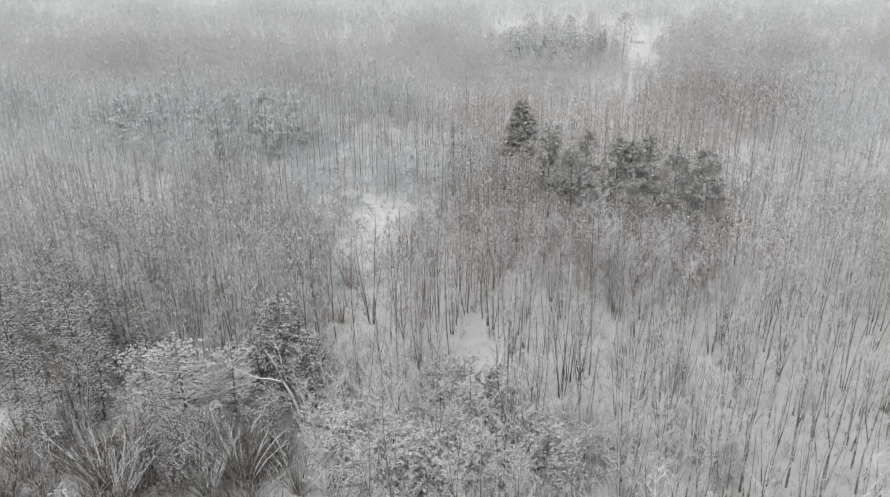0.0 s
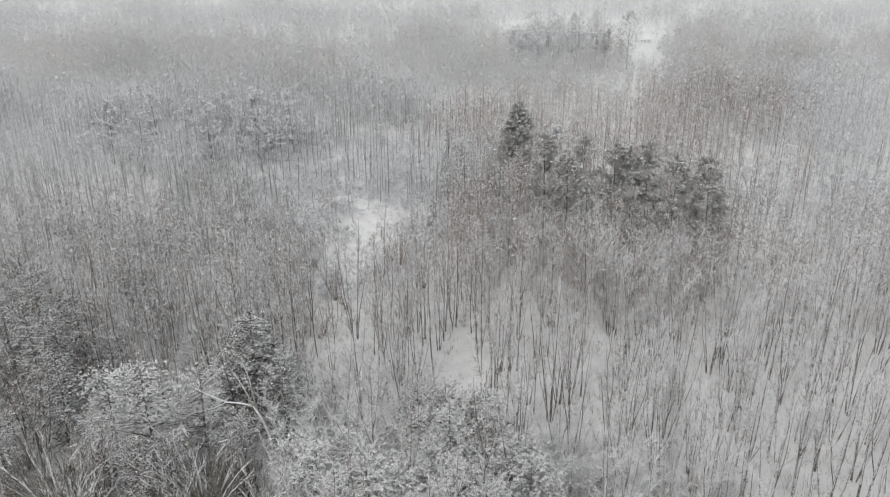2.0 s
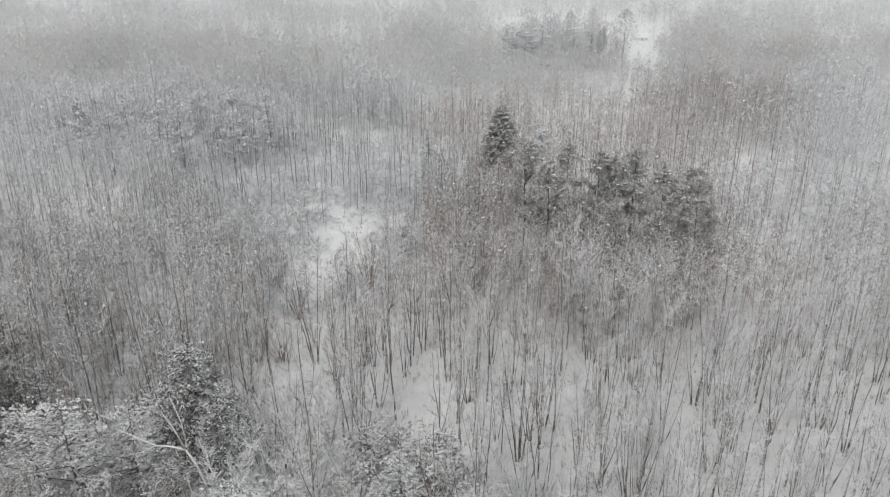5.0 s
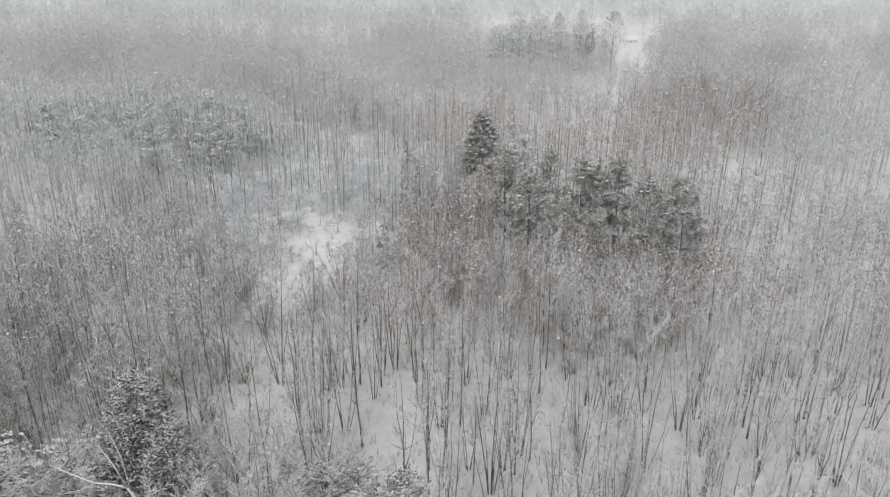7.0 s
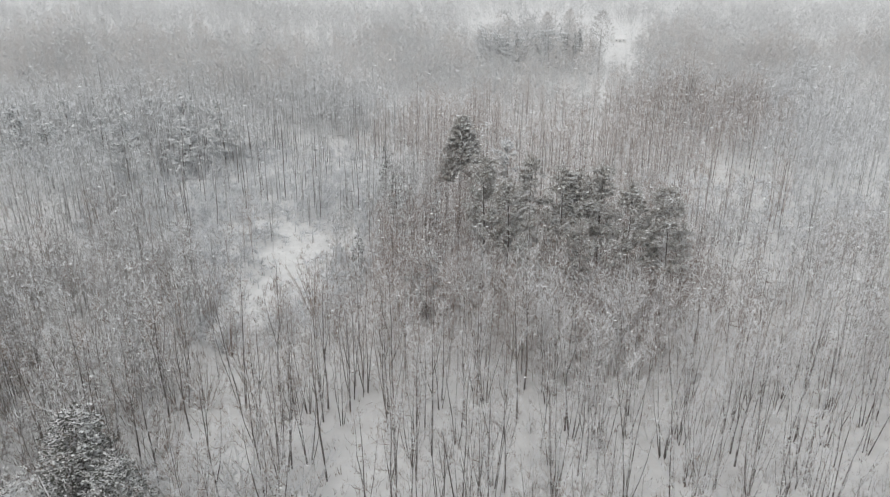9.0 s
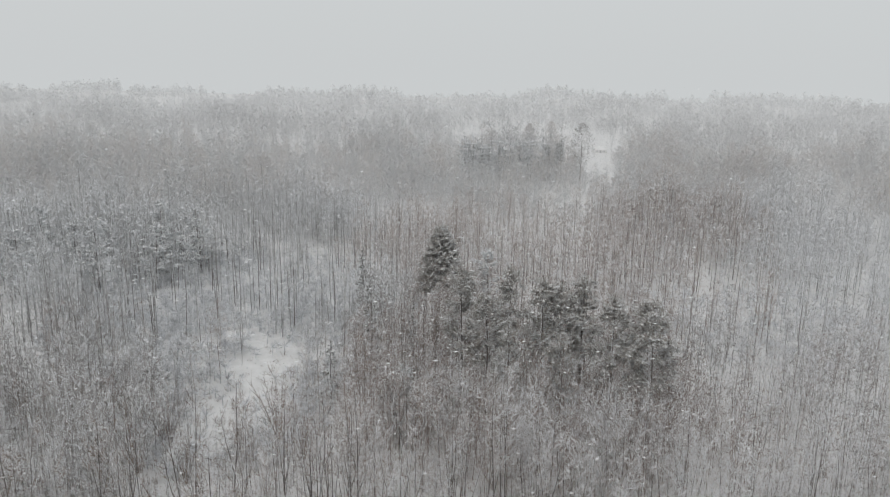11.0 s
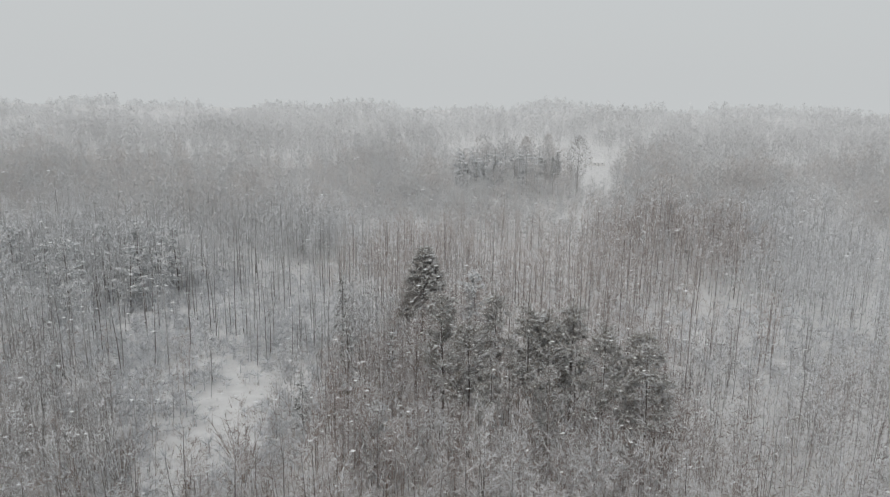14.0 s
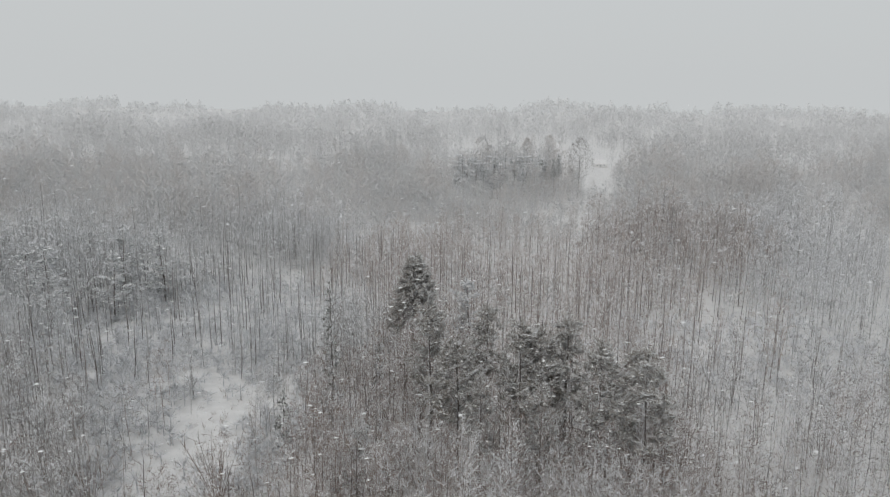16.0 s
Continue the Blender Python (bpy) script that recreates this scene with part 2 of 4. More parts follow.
# ---- the plan of the woods ----
def near_line(x, y, ax, ay, bx, by):
    """Distance of points from a stretch a to b."""
    dx, dy = bx - ax, by - ay
    t = np.clip(((x - ax) * dx + (y - ay) * dy) / (dx * dx + dy * dy), 0, 1)
    return np.hypot(x - ax - t * dx, y - ay - t * dy)


def bog(x, y):
    """Distance into the open snowy bog, negative inside."""
    return np.minimum.reduce([near_line(x, y, -17, 138, -12, 168) - 6.2, near_line(x, y, -12, 170, -24, 179) - 2.5])


def grove(x, y):
    """Groves and thin places of the further woods, -1 to 1."""
    g = np.sin(x * 0.041 + 1.5 * np.sin(y * 0.019 + 1.0)) * np.sin(y * 0.037 + 1.1 * np.sin(x * 0.023)) + 0.6 * np.sin(x * 0.093 + y * 0.031 + 2.0) * np.sin(y * 0.071 - x * 0.017)
    return np.clip(g, -1, 1)


# open snowy fields beyond the woods: centre, half sizes, and how thickly trees still stand there
FIELDS = ((118, 690, 85, 115, 0.03), (118, 520, 17, 95, 0.0), (-60, 590, 34, 26, 0.05), (-255, 540, 55, 34, 0.03), (-165, 585, 42, 20, 0.05), (57, 403, 32, 11, 0.4), (-420, 1150, 160, 120, 0.1))


def cover(x, y):
    """How thickly bare trees stand, 0 to 1."""
    d = np.full(x.shape, 0.85)
    d = np.where((x < 18) & (y < 90 - 0.4 * x) & (x > -12), np.where(y > 79, 0.75, 0.15), d)
    d = np.where((x <= -12) & (y < 84), 0.06, d)
    d = np.where((x < -20 - 0.1 * y) & (y >= 84) & (y < 128), 0.3, d)
    d = np.where((x > -27) & (x < -9) & (y >= 84) & (y < 108), 0.3, d)
    d = np.where(((x + 8) / 12) ** 2 + ((y - 120) / 26) ** 2 < 1, 0.55, d)
    d = np.where(((x + 33) / 30) ** 2 + ((y - 202) / 42) ** 2 < 1, 0.2, d)
    d = np.where(((x - 88) / 26) ** 2 + ((y - 192) / 24) ** 2 < 1, 0.2, d)
    d = np.where((x > 33) & (x < 60) & (y > 85) & (y < 112), np.minimum(d, 0.72), d)
    d = np.where(bog(x, y) < 11, np.minimum(d, 0.28), d)
    d = np.where(bog(x, y) < 0, 0.0, d)
    for ax, ay, bx, by, w in ((3.6, 87, 4.2, 105, 2.8), (34, 82, 37, 101, 1.6), (22, 84, 24, 92, 1.8), (56, 226, 100, 420, 0.45), (103, 416, 141, 582, 9), (93, 455, 139, 727, 4.5)):
        d = np.where(near_line(x, y, ax, ay, bx, by) < w, 0.0, d)
    for cx, cy, rx, ry, left in FIELDS:
        inside = ((x - cx) / rx) ** 2 + ((y - cy) / ry) ** 2 + 0.25 * np.sin(x * 0.09) * np.sin(y * 0.08) < 1
        d = np.where(inside, np.minimum(d, left), d)
    d = np.where(near_line(x, y, 92, 440, 104, 440) < 6, 0.0, d)
    d = d * np.where(y > 230, np.clip(1.0 + 0.3 * grove(x, y), 0.72, 1.2), 1.0)
    d = d * np.where(y < 320, np.clip(0.92 + 0.35 * np.sin(x * 0.17 + 1.1 * np.sin(y * 0.09)) * np.sin(y * 0.14 + 0.6), 0.35, 1.2), 1.0)
    d = np.where((x > 33) & (x < 79) & (y > 412) & (y < 452), 0.1, d)
    return d


def plot(y0, y1, gap, seed, thin=1.0, margin=10.0):
    """Jittered places of trees between two depths, within the flown-over wedge of country."""
    r = np.random.default_rng(seed)
    ys = np.arange(y0, y1, gap)
    half = 0.66 * np.maximum(ys, 30) + margin
    pts = np.concatenate([np.stack([np.arange(-h, h + 4, gap), np.full(len(np.arange(-h, h + 4, gap)), y)], 1) for y, h in zip(ys, half)])
    pts = pts + r.uniform(-0.5, 0.5, pts.shape) * gap
    keep = r.random(len(pts)) < cover(pts[:, 0], pts[:, 1]) * thin
    pts = pts[keep]
    return np.column_stack([pts, lie(pts[:, 0], pts[:, 1]) - 0.08])


# ---- bare trees ----
def stem(r, base, lean, tall, thick, bends=6):
    """The wandering axis of a trunk: points from the base to the tip."""
    pts = [np.array(base, float)]
    off = np.zeros(2)
    for k in range(bends):
        off = 0.3 * off + r.normal(0, 0.034, 2)
        d = np.array([lean[0] + off[0], lean[1] + off[1], 1.0])
        pts.append(pts[-1] + d / np.linalg.norm(d) * tall / bends)
    radii = thick * (1 - np.linspace(0, 1, bends + 1) ** 1.2 * 0.8)
    return pts, radii


def boughs(r, pts, radii, first, count, reach, steep, twigs, fine=1.0, plain=False):
    """Ascending branches with side twigs on a trunk: thick rows for tubes and thin rows for spikes."""
    thick, thin = [], []
    n = len(pts) - 1
    bare = 0.02 * fine
    for k in range(count):
        t = first + (1 - first) * (k + r.random()) / count
        i = min(int(t * n), n - 1)
        f = t * n - i
        p = pts[i] * (1 - f) + pts[i + 1] * f
        rad = radii[i] * (1 - f) + radii[i + 1] * f
        a = r.uniform(0, 2 * np.pi)
        length = reach * (1.15 - 0.7 * t) * r.uniform(0.6, 1.25)
        up = steep * r.uniform(0.75, 1.25)
        d = np.array([np.cos(a), np.sin(a), up])
        d /= np.linalg.norm(d)
        mid = p + d * length * 0.5
        d2 = d + np.array([0, 0, 0.35]) + r.normal(0, 0.12, 3)
        d2 /= np.linalg.norm(d2)
        end = mid + d2 * length * 0.5
        r0 = min(max(rad * 0.4, 0.014), 0.035) * fine
        if plain:
            thin.append([*p, *end, r0])
        else:
            thick.append([*p, *mid, r0, r0 * 0.65])
            thin.append([*mid, *end, r0 * 0.65])
        for j in range(twigs):
            s = r.uniform(0.25, 1.0)
            q = p + (mid - p) * s * 2 if s < 0.5 else mid + (end - mid) * (s - 0.5) * 2
            e = d * 0.5 + r.normal(0, 0.6, 3)
            e[2] = e[2] * 0.5 + 0.4 * steep
            e /= np.linalg.norm(e)
            thin.append([*q, *(q + e * length * r.uniform(0.3, 0.6)), bare])
    return thick, thin


def trunk_rows(pts, radii):
    return [[*pts[i], *pts[i + 1], radii[i], radii[i + 1]] for i in range(len(pts) - 1)]


def limbs_on(r, pts, radii, first, count, reach, twigs, fine=1.0, plain=False):
    """Steep, upward-curving limbs with sprays of twigs along a leader: rows for tubes and rows for twigs."""
    thick, thin = [], []
    n = len(pts) - 1
    for k in range(count):
        t = first + (1 - first) * (k + r.random()) / count
        i = min(int(t * n), n - 1)
        p = pts[i] + (pts[i + 1] - pts[i]) * (t * n - i)
        a = r.uniform(0, 2 * np.pi)
        length = reach * (1.15 - 0.55 * t) * r.uniform(0.55, 1.25)
        d = np.array([np.cos(a), np.sin(a), r.uniform(0.5, 1.7)])
        d /= np.linalg.norm(d)
        mid = p + d * length * 0.5
        d2 = d + np.array([0, 0, 0.5]) + r.normal(0, 0.12, 3)
        d2 /= np.linalg.norm(d2)
        end = mid + d2 * length * 0.55
        r0 = min(max(radii[i] * 0.45, 0.018), 0.045) * fine
        if plain:
            thin.append([*p, *mid, r0])
            thin.append([*mid, *end, r0 * 0.8])
        else:
            thick.append([*p, *mid, r0, r0 * 0.65])
            thin.append([*mid, *end, r0 * 0.65])
        for j in range(twigs):
            s = r.uniform(0.15, 1.0)
            q = p + (mid - p) * s * 2 if s < 0.5 else mid + (end - mid) * (s - 0.5) * 2
            e = d * 0.6 + r.normal(0, 0.6, 3)
            e[2] = e[2] * 0.6 + 0.28
            e /= np.linalg.norm(e)
            thin.append([*q, *(q + e * length * r.uniform(0.22, 0.5)), 0.021 * fine])
    return thick, thin


def leader(r, base, ang, lean, tall, thick, bends=4):
    """A limb that springs outwards and then bends upright."""
    pts = [np.array(base, float)]
    for k in range(bends):
        out = lean * (1.5 - 1.1 * k / bends)
        d = np.array([out * np.cos(ang) + r.normal(0, 0.035), out * np.sin(ang) + r.normal(0, 0.035), 1.0])
        pts.append(pts[-1] + d / np.linalg.norm(d) * tall / bends)
    return pts, thick * (1 - np.linspace(0, 1, bends + 1) ** 1.3 * 0.75)


def pole_tree(r, tall=16.0, thick=0.1, count=7, twigs=8, leaders=4, reach=2.6, fine=1.0, plain=False, spread=0.2, bends=4):
    """A straight trunk that parts into a narrow vase of steep leaders, each with its limbs and twigs."""
    rise = r.uniform(0.28, 0.42)
    lean = (r.normal(0, 0.018), r.normal(0, 0.018))
    pts, _ = stem(r, (0, 0, 0), lean, tall, thick, bends + 3)
    lines = [(pts, thick * (1 - np.linspace(0, 1, bends + 4) ** 1.6 * 0.78))]
    a, b = limbs_on(r, pts, lines[0][1], rise, count + 3, reach, twigs, fine, plain)
    turn = r.uniform(0, 6.28)
    n = len(pts) - 1
    for k in range(leaders):
        t = (rise + r.uniform(-0.08, 0.22)) * n
        p = pts[int(t)] + (pts[int(t) + 1] - pts[int(t)]) * (t - int(t))
        up, thin = leader(r, p, turn + k * 6.28 / leaders + r.normal(0, 0.4), spread * r.uniform(0.5, 1.25), (tall - p[2]) * r.uniform(0.6, 0.95), thick * r.uniform(0.4, 0.62), bends)
        lines.append((up, thin))
        aa, bb = limbs_on(r, up, thin, 0.2, count, reach * 0.85, twigs, fine, plain)
        a += aa
        b += bb
    return lines, a, b


def clump_tree(r, stems=6, tall=15.0, thick=0.05, count=7, twigs=7, spread=0.07, reach=2.2, fine=1.0, plain=False, bends=5):
    """Several slim stems from one root, spreading as they rise."""
    lines, a, b = [], [], []
    turn = r.uniform(0, 6.28)
    for k in range(stems):
        ang = turn + k * 6.28 / stems + r.normal(0, 0.3)
        lean = spread * r.uniform(0.3, 1.3)
        base = (0.35 * np.cos(ang), 0.35 * np.sin(ang), 0)
        pts, radii = stem(r, base, (lean * np.cos(ang), lean * np.sin(ang)), tall * r.uniform(0.75, 1.1), thick * r.uniform(0.7, 1.2), bends)
        aa, bb = limbs_on(r, pts, radii, 0.36, count, reach, twigs, fine, plain)
        lines.append((pts, radii))
        a += aa
        b += bb
    return lines, a, b


def haze_tree(r, tall=14.0, wide=2.6, twigs=120, long=1.5, thick=0.03, low=0.35, bole=0.12):
    """A bare tree far off: a trunk, a few leaders and a soft-edged crown of fine twigs."""
    pts, radii = stem(r, (0, 0, 0), (r.normal(0, 0.02), r.normal(0, 0.02)), tall * 0.88, bole, 3)
    b = []
    for k in range(3):
        a, lean = r.uniform(0, 6.28), r.uniform(0.2, 0.6) * wide
        b.append([*pts[1 + k % 2], lean * np.cos(a), lean * np.sin(a), tall * r.uniform(0.75, 0.98), bole * 0.5])
    for k in range(twigs):
        u = low + (1 - low) * r.random() ** 0.8
        ring = wide * np.sin(np.pi * min(1.0, 0.12 + 0.85 * (u - low) / (1 - low))) ** 0.7
        a, q = r.uniform(0, 6.28), ring * np.sqrt(r.random()) * r.uniform(0.75, 1.15)
        c = np.array([q * np.cos(a), q * np.sin(a), tall * u])
        d = np.array([np.cos(a) * q / wide, np.sin(a) * q / wide, 0.55]) + r.normal(0, 0.6, 3)
        d *= long * r.uniform(0.6, 1.3) / np.linalg.norm(d)
        b.append([*(c - d * 0.5), *(c + d * 0.5), thick * r.uniform(0.7, 1.4)])
    return [(pts, radii)], [], b


def snag(r, tall=11.0):
    pts, radii = stem(r, (0, 0, 0), (r.normal(0, 0.05), r.normal(0, 0.05)), tall, 0.12)
    a, b = boughs(r, pts, radii, 0.5, 5, 1.2, 0.8, 1)
    return [(pts, radii)], a, b


def shrub(r, stems=26, tall=4.0, spread=0.55, twigs=3, thick=0.03, foot=0.5):
    a, b = [], []
    for k in range(stems):
        ang, lean = r.uniform(0, 6.28), spread * r.uniform(0.1, 1.2)
        d = np.array([lean * np.cos(ang), lean * np.sin(ang), 1.0])
        d /= np.linalg.norm(d)
        p = np.array([foot * lean * np.cos(ang), foot * lean * np.sin(ang), 0])
        h = tall * r.uniform(0.6, 1.15)
        m = p + d * h * 0.5
        e = m + (d + np.array([0.35 * lean * np.cos(ang), 0.35 * lean * np.sin(ang), 0])) * h * 0.5
        a.append([*p, *m, thick, thick * 0.7])
        b.append([*m, *e, thick * 0.7])
        for j in range(twigs):
            s = r.uniform(0.1, 0.9)
            q = m + (e - m) * s
            w = d + r.normal(0, 0.3, 3)
            b.append([*q, *(q + w / np.linalg.norm(w) * h * r.uniform(0.15, 0.3)), thick * 0.5])
    return [], a, b


def broom(r, tall=15.0, wide=3.2, spikes_out=16, thick=0.2):
    """A distant bare tree: trunk and a rounded crown of twigs."""
    pts, radii = stem(r, (0, 0, 0), (0, 0), tall * 0.72, 0.14, 2)
    b = []
    for k in range(spikes_out):
        a, up = r.uniform(0, 6.28), r.uniform(-0.8, 1.0)
        flat = np.sqrt(max(0.0, 1 - up * up))
        d = np.array([wide * flat * np.cos(a), wide * flat * np.sin(a), tall * 0.36 * up])
        core = np.array([0, 0, tall * 0.62])
        end = core + d * r.uniform(0.7, 1.1)
        start = core + d * r.uniform(0.0, 0.35) - np.array([0, 0, tall * 0.12])
        b.append([*start, *end, thick * r.uniform(0.6, 1.3)])
    return [(pts, radii)], [], b


def bare_geo(tree, sides=4, fine=False):
    """All of a bare tree as one piece of geometry, with a mark on the faces of its crown."""
    lines, a, b = tree
    tips = slivers(b, np.random.default_rng(len(b))) if fine else spikes(b)
    rows = [row for pts, radii in lines for row in trunk_rows(pts, radii)]
    bits = ([tubes(rows, sides)] if rows else []) + ([tubes(a, 3)] if a else []) + [tips]
    v, f = join(bits)
    mark = np.ones(len(f), np.int32)
    if rows:
        mark[: len(bits[0][1])] = 0
    return v, f, mark


def pipe(pts, radii, sides=6):
    """One closed, tapering, bending tube along a line of points."""
    p = np.array(pts, float)
    d = np.gradient(p, axis=0)
    u, w = across(d)
    a = np.arange(sides) * 2 * np.pi / sides
    ring = np.cos(a)[None, :, None] * u[:, None] + np.sin(a)[None, :, None] * w[:, None]
    v = (p[:, None] + ring * np.array(radii)[:, None, None]).reshape(-1, 3)
    k = np.arange(sides)
    k2 = (k + 1) % sides
    f = [np.concatenate([np.stack([k, k2, k2 + sides], 1), np.stack([k, k2 + sides, k + sides], 1)]) + i * sides for i in range(len(p) - 1)]
    tip = len(v)
    v = np.concatenate([v, p[-1:] + (p[-1:] - p[-2:-1]) * 0.1, p[:1]])
    f.append(np.stack([k + tip - sides, k2 + tip - sides, np.full(sides, tip)], 1))
    f.append(np.stack([k2, k, np.full(sides, tip + 1)], 1))
    return v, np.concatenate(f)


def bare_thing(name, tree, mat_stem, mat_twig, label, category, group, rest="stem"):
    """A bare tree as a thing with its trunk, further stems or limbs, and its crown."""
    root = tagged(new(name), label, category, group)
    lines, a, b = tree
    for k, (pts, radii) in enumerate(lines):
        part("trunk" if k == 0 and rest != "stem" else rest, pipe(pts, radii), mat_stem, root, smooth=True)
    part("crown", join([tubes(a, 3), spikes(b)]), mat_twig, root)
    return root


def plant(makers, places, seed, lo=0.85, hi=1.15):
    """Copies of made things at the places; the first few are the makers themselves."""
    r = np.random.default_rng(seed)
    for k, p in enumerate(places):
        s = r.uniform(lo, hi)
        m = Matrix.LocRotScale(Vector(p), Euler((0, 0, r.uniform(0, 6.28))), None) @ Matrix.Scale(s, 4)
        src = makers[k % len(makers)]
        if k < len(makers):
            src.matrix_basis = m
        else:
            ob = copy_thing(src, Matrix.Identity(4))
            ob.matrix_basis = m


# ---- conifers ----
def conifer(r, tall, wide, first, whorls, per, droop, tuft, snow, along=4, ragged=0.25, shape=1.0, caps=2, loose=0.12):
    """Trunk rows, branch rows, clump centres with sizes and outward ways, and snow pads."""
    pts, radii = stem(r, (0, 0, 0), (r.normal(0, 0.015), r.normal(0, 0.015)), tall, 0.014 * tall, 6)
    limbs, cs, outs, sz = [], [], [], []
    n = len(pts) - 1
    for k in range(whorls):
        t = first + (0.985 - first) * (k + r.uniform(0, 0.6)) / whorls
        i = min(int(t * n), n - 1)
        p = pts[i] + (pts[i + 1] - pts[i]) * (t * n - i)
        u = (1 - t) / (1 - first)
        ring = wide * (u ** shape) + 0.25
        for j in range(per):
            if r.random() < ragged * 0.5:
                continue
            a = r.uniform(0, 6.28)
            length = ring * r.uniform(1 - ragged * 1.6, 1 + ragged)
            d = np.array([np.cos(a), np.sin(a), droop + r.normal(0, 0.1 + 0.2 * min(loose, 1.0))])
            e = p + d * length
            limbs.append([*p, *e, 0.02 + 0.012 * length])
            m = max(1, int(round(along * length / max(wide, 1.0) + 0.5)))
            for q in range(m):
                s = 1 - 0.72 * q / max(m, 1)
                c = p + d * length * s + r.normal(0, loose * tuft, 3)
                c[2] += 0.12 * length * (s * s - 0.3) * (1 if droop > 0 else -1)
                cs.append(c)
                outs.append([np.cos(a), np.sin(a), 0])
                sz.append(tuft * r.uniform(0.7, 1.25))
    cs.append(pts[-1])
    outs.append([0, 0, 2.0])
    sz.append(tuft)
    cs, outs, sz = np.array(cs), np.array(outs), np.array(sz)
    on = r.random(len(cs)) < snow
    top = np.repeat(cs[on] + np.array([0, 0, 0.18]) * sz[on][:, None], caps, 0)
    top = top + r.normal(0, 0.4, top.shape) * np.repeat(sz[on], caps)[:, None] * np.array([1, 1, 0.3])
    return (pts, radii), limbs, cs, outs, sz, top, np.repeat(sz[on], caps) * r.uniform(0.16, 0.42, len(top))


def white_pine(r, tall, wide, first=0.4, tuft=0.7, snow=0.12, tops=2):
    """The same for a white pine: upswept limbs that end in dense brushes, and one or two blunt leading tops."""
    pts, radii = stem(r, (0, 0, 0), (r.normal(0, 0.015), r.normal(0, 0.015)), tall, 0.013 * tall, 6)
    limbs, blobs = [], []
    n = len(pts) - 1
    for k in range(tops):
        a = r.uniform(0, 6.28)
        off = np.array([np.cos(a), np.sin(a), 0]) * (0 if k == 0 else 1.5)
        tip = pts[-1] + off - np.array([0, 0, 1.3 + 0.9 * k])
        limbs.append([*(pts[-2]), *tip, 0.12])
        for q in range(4):
            blobs.append((tip - np.array([0, 0, 0.9 * q]), 0.95 + 0.22 * q, [0, 0, 1.0]))
    for k in range(17):
        t = first + (0.93 - first) * (k + r.random()) / 17
        i = min(int(t * n), n - 1)
        p = pts[i] + (pts[i + 1] - pts[i]) * (t * n - i)
        u = (1 - t) / (1 - first)
        for j in range(3):
            a = r.uniform(0, 6.28)
            length = wide * (0.32 + 0.68 * min(1.0, u * 1.5)) * r.uniform(0.6, 1.15)
            out = np.array([np.cos(a), np.sin(a), 0])
            end = p + out * length + np.array([0, 0, length * r.uniform(0.15, 0.5)])
            limbs.append([*p, *end, 0.03 + 0.015 * length])
            for q in range(max(1, int(length / 1.1))):
                s = 1 - 0.24 * q
                blobs.append((p + (end - p) * s + r.normal(0, 0.15, 3), (0.95 - 0.12 * q) * r.uniform(0.7, 1.15), list(out * 0.6)))
    cs, outs, sz = [], [], []
    for c, rad, way in blobs:
        for q in range(13):
            d = r.normal(0, 1, 3)
            d *= rad * r.random() ** 0.4 / np.linalg.norm(d)
            cs.append(c + d * np.array([1, 1, 0.8]))
            outs.append(np.array(way) + 0.6 * d / rad)
            sz.append(tuft * r.uniform(0.7, 1.2))
    cs, outs, sz = np.array(cs), np.array(outs), np.array(sz)
    on = r.random(len(cs)) < snow
    top = cs[on] + np.array([0, 0, 0.3]) * sz[on][:, None]
    return (pts, radii), limbs, cs, outs, sz, top, sz[on] * r.uniform(0.2, 0.5, on.sum())


def conifer_thing(name, r, mat, label, category, group, count=6, up=0.3, fat=0.19, make=conifer, **shape):
    rows, limbs, cs, outs, sz, top, tops = make(r, **shape)
    root = tagged(new(name), label, category, group)
    trunk = part("trunk", pipe(*rows), M_BARK, root, smooth=True)
    tagged(part("bough", spikes(limbs), M_BARK, trunk), kind="stuff")
    part("crown", tufts(cs, sz, r, count, up, outs, fat), mat, root)
    if len(top):
        tagged(part("snow_load", pads(top, tops, 0.38, r), M_SNOW, root, "white snow lying on the boughs"), kind="stuff")
    return root


def stand(ob, x, y, turn=0.0, s=1.0):
    ob.matrix_basis = Matrix.LocRotScale(Vector((x, y, float(lie(x, y)) - 0.1)), Euler((0, 0, turn)), None) @ Matrix.Scale(s, 4)
    return ob

# ---- the tall pines in the middle ----
PINE = dict(tall=26.0, wide=3.6, first=0.36, whorls=22, per=6, droop=0.16, tuft=0.8, snow=0.12, along=6, ragged=0.38, shape=0.56)
pine_label = "tall dark white pine with ragged snow-dusted boughs"
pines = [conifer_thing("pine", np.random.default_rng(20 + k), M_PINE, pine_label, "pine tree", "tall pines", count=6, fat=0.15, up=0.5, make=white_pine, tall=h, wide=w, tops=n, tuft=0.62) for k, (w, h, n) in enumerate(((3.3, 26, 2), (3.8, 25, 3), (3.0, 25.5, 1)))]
PINE_AT = [(20.5, 147, 0.97), (24.7, 142.5, 0.9), (29.5, 153.3, 0.94), (32.8, 140.8, 0.98), (36.6, 142.2, 0.98), (39.7, 143, 0.99), (42.3, 134.2, 0.95), (48.3, 131.5, 0.98), (27.0, 136.5, 0.72), (34.5, 133.5, 0.7)]
for k, (x, y, s) in enumerate(PINE_AT):
    ob = pines[k] if k < 3 else copy_thing(pines[k % 3], Matrix.Identity(4))
    stand(ob, x, y, k * 1.9, s)

# spruces round the pines
SPRUCE = dict(tall=24.0, wide=4.3, first=0.46, whorls=34, per=13, droop=0.02, tuft=0.7, snow=0.05, along=7, ragged=0.2, shape=0.62)
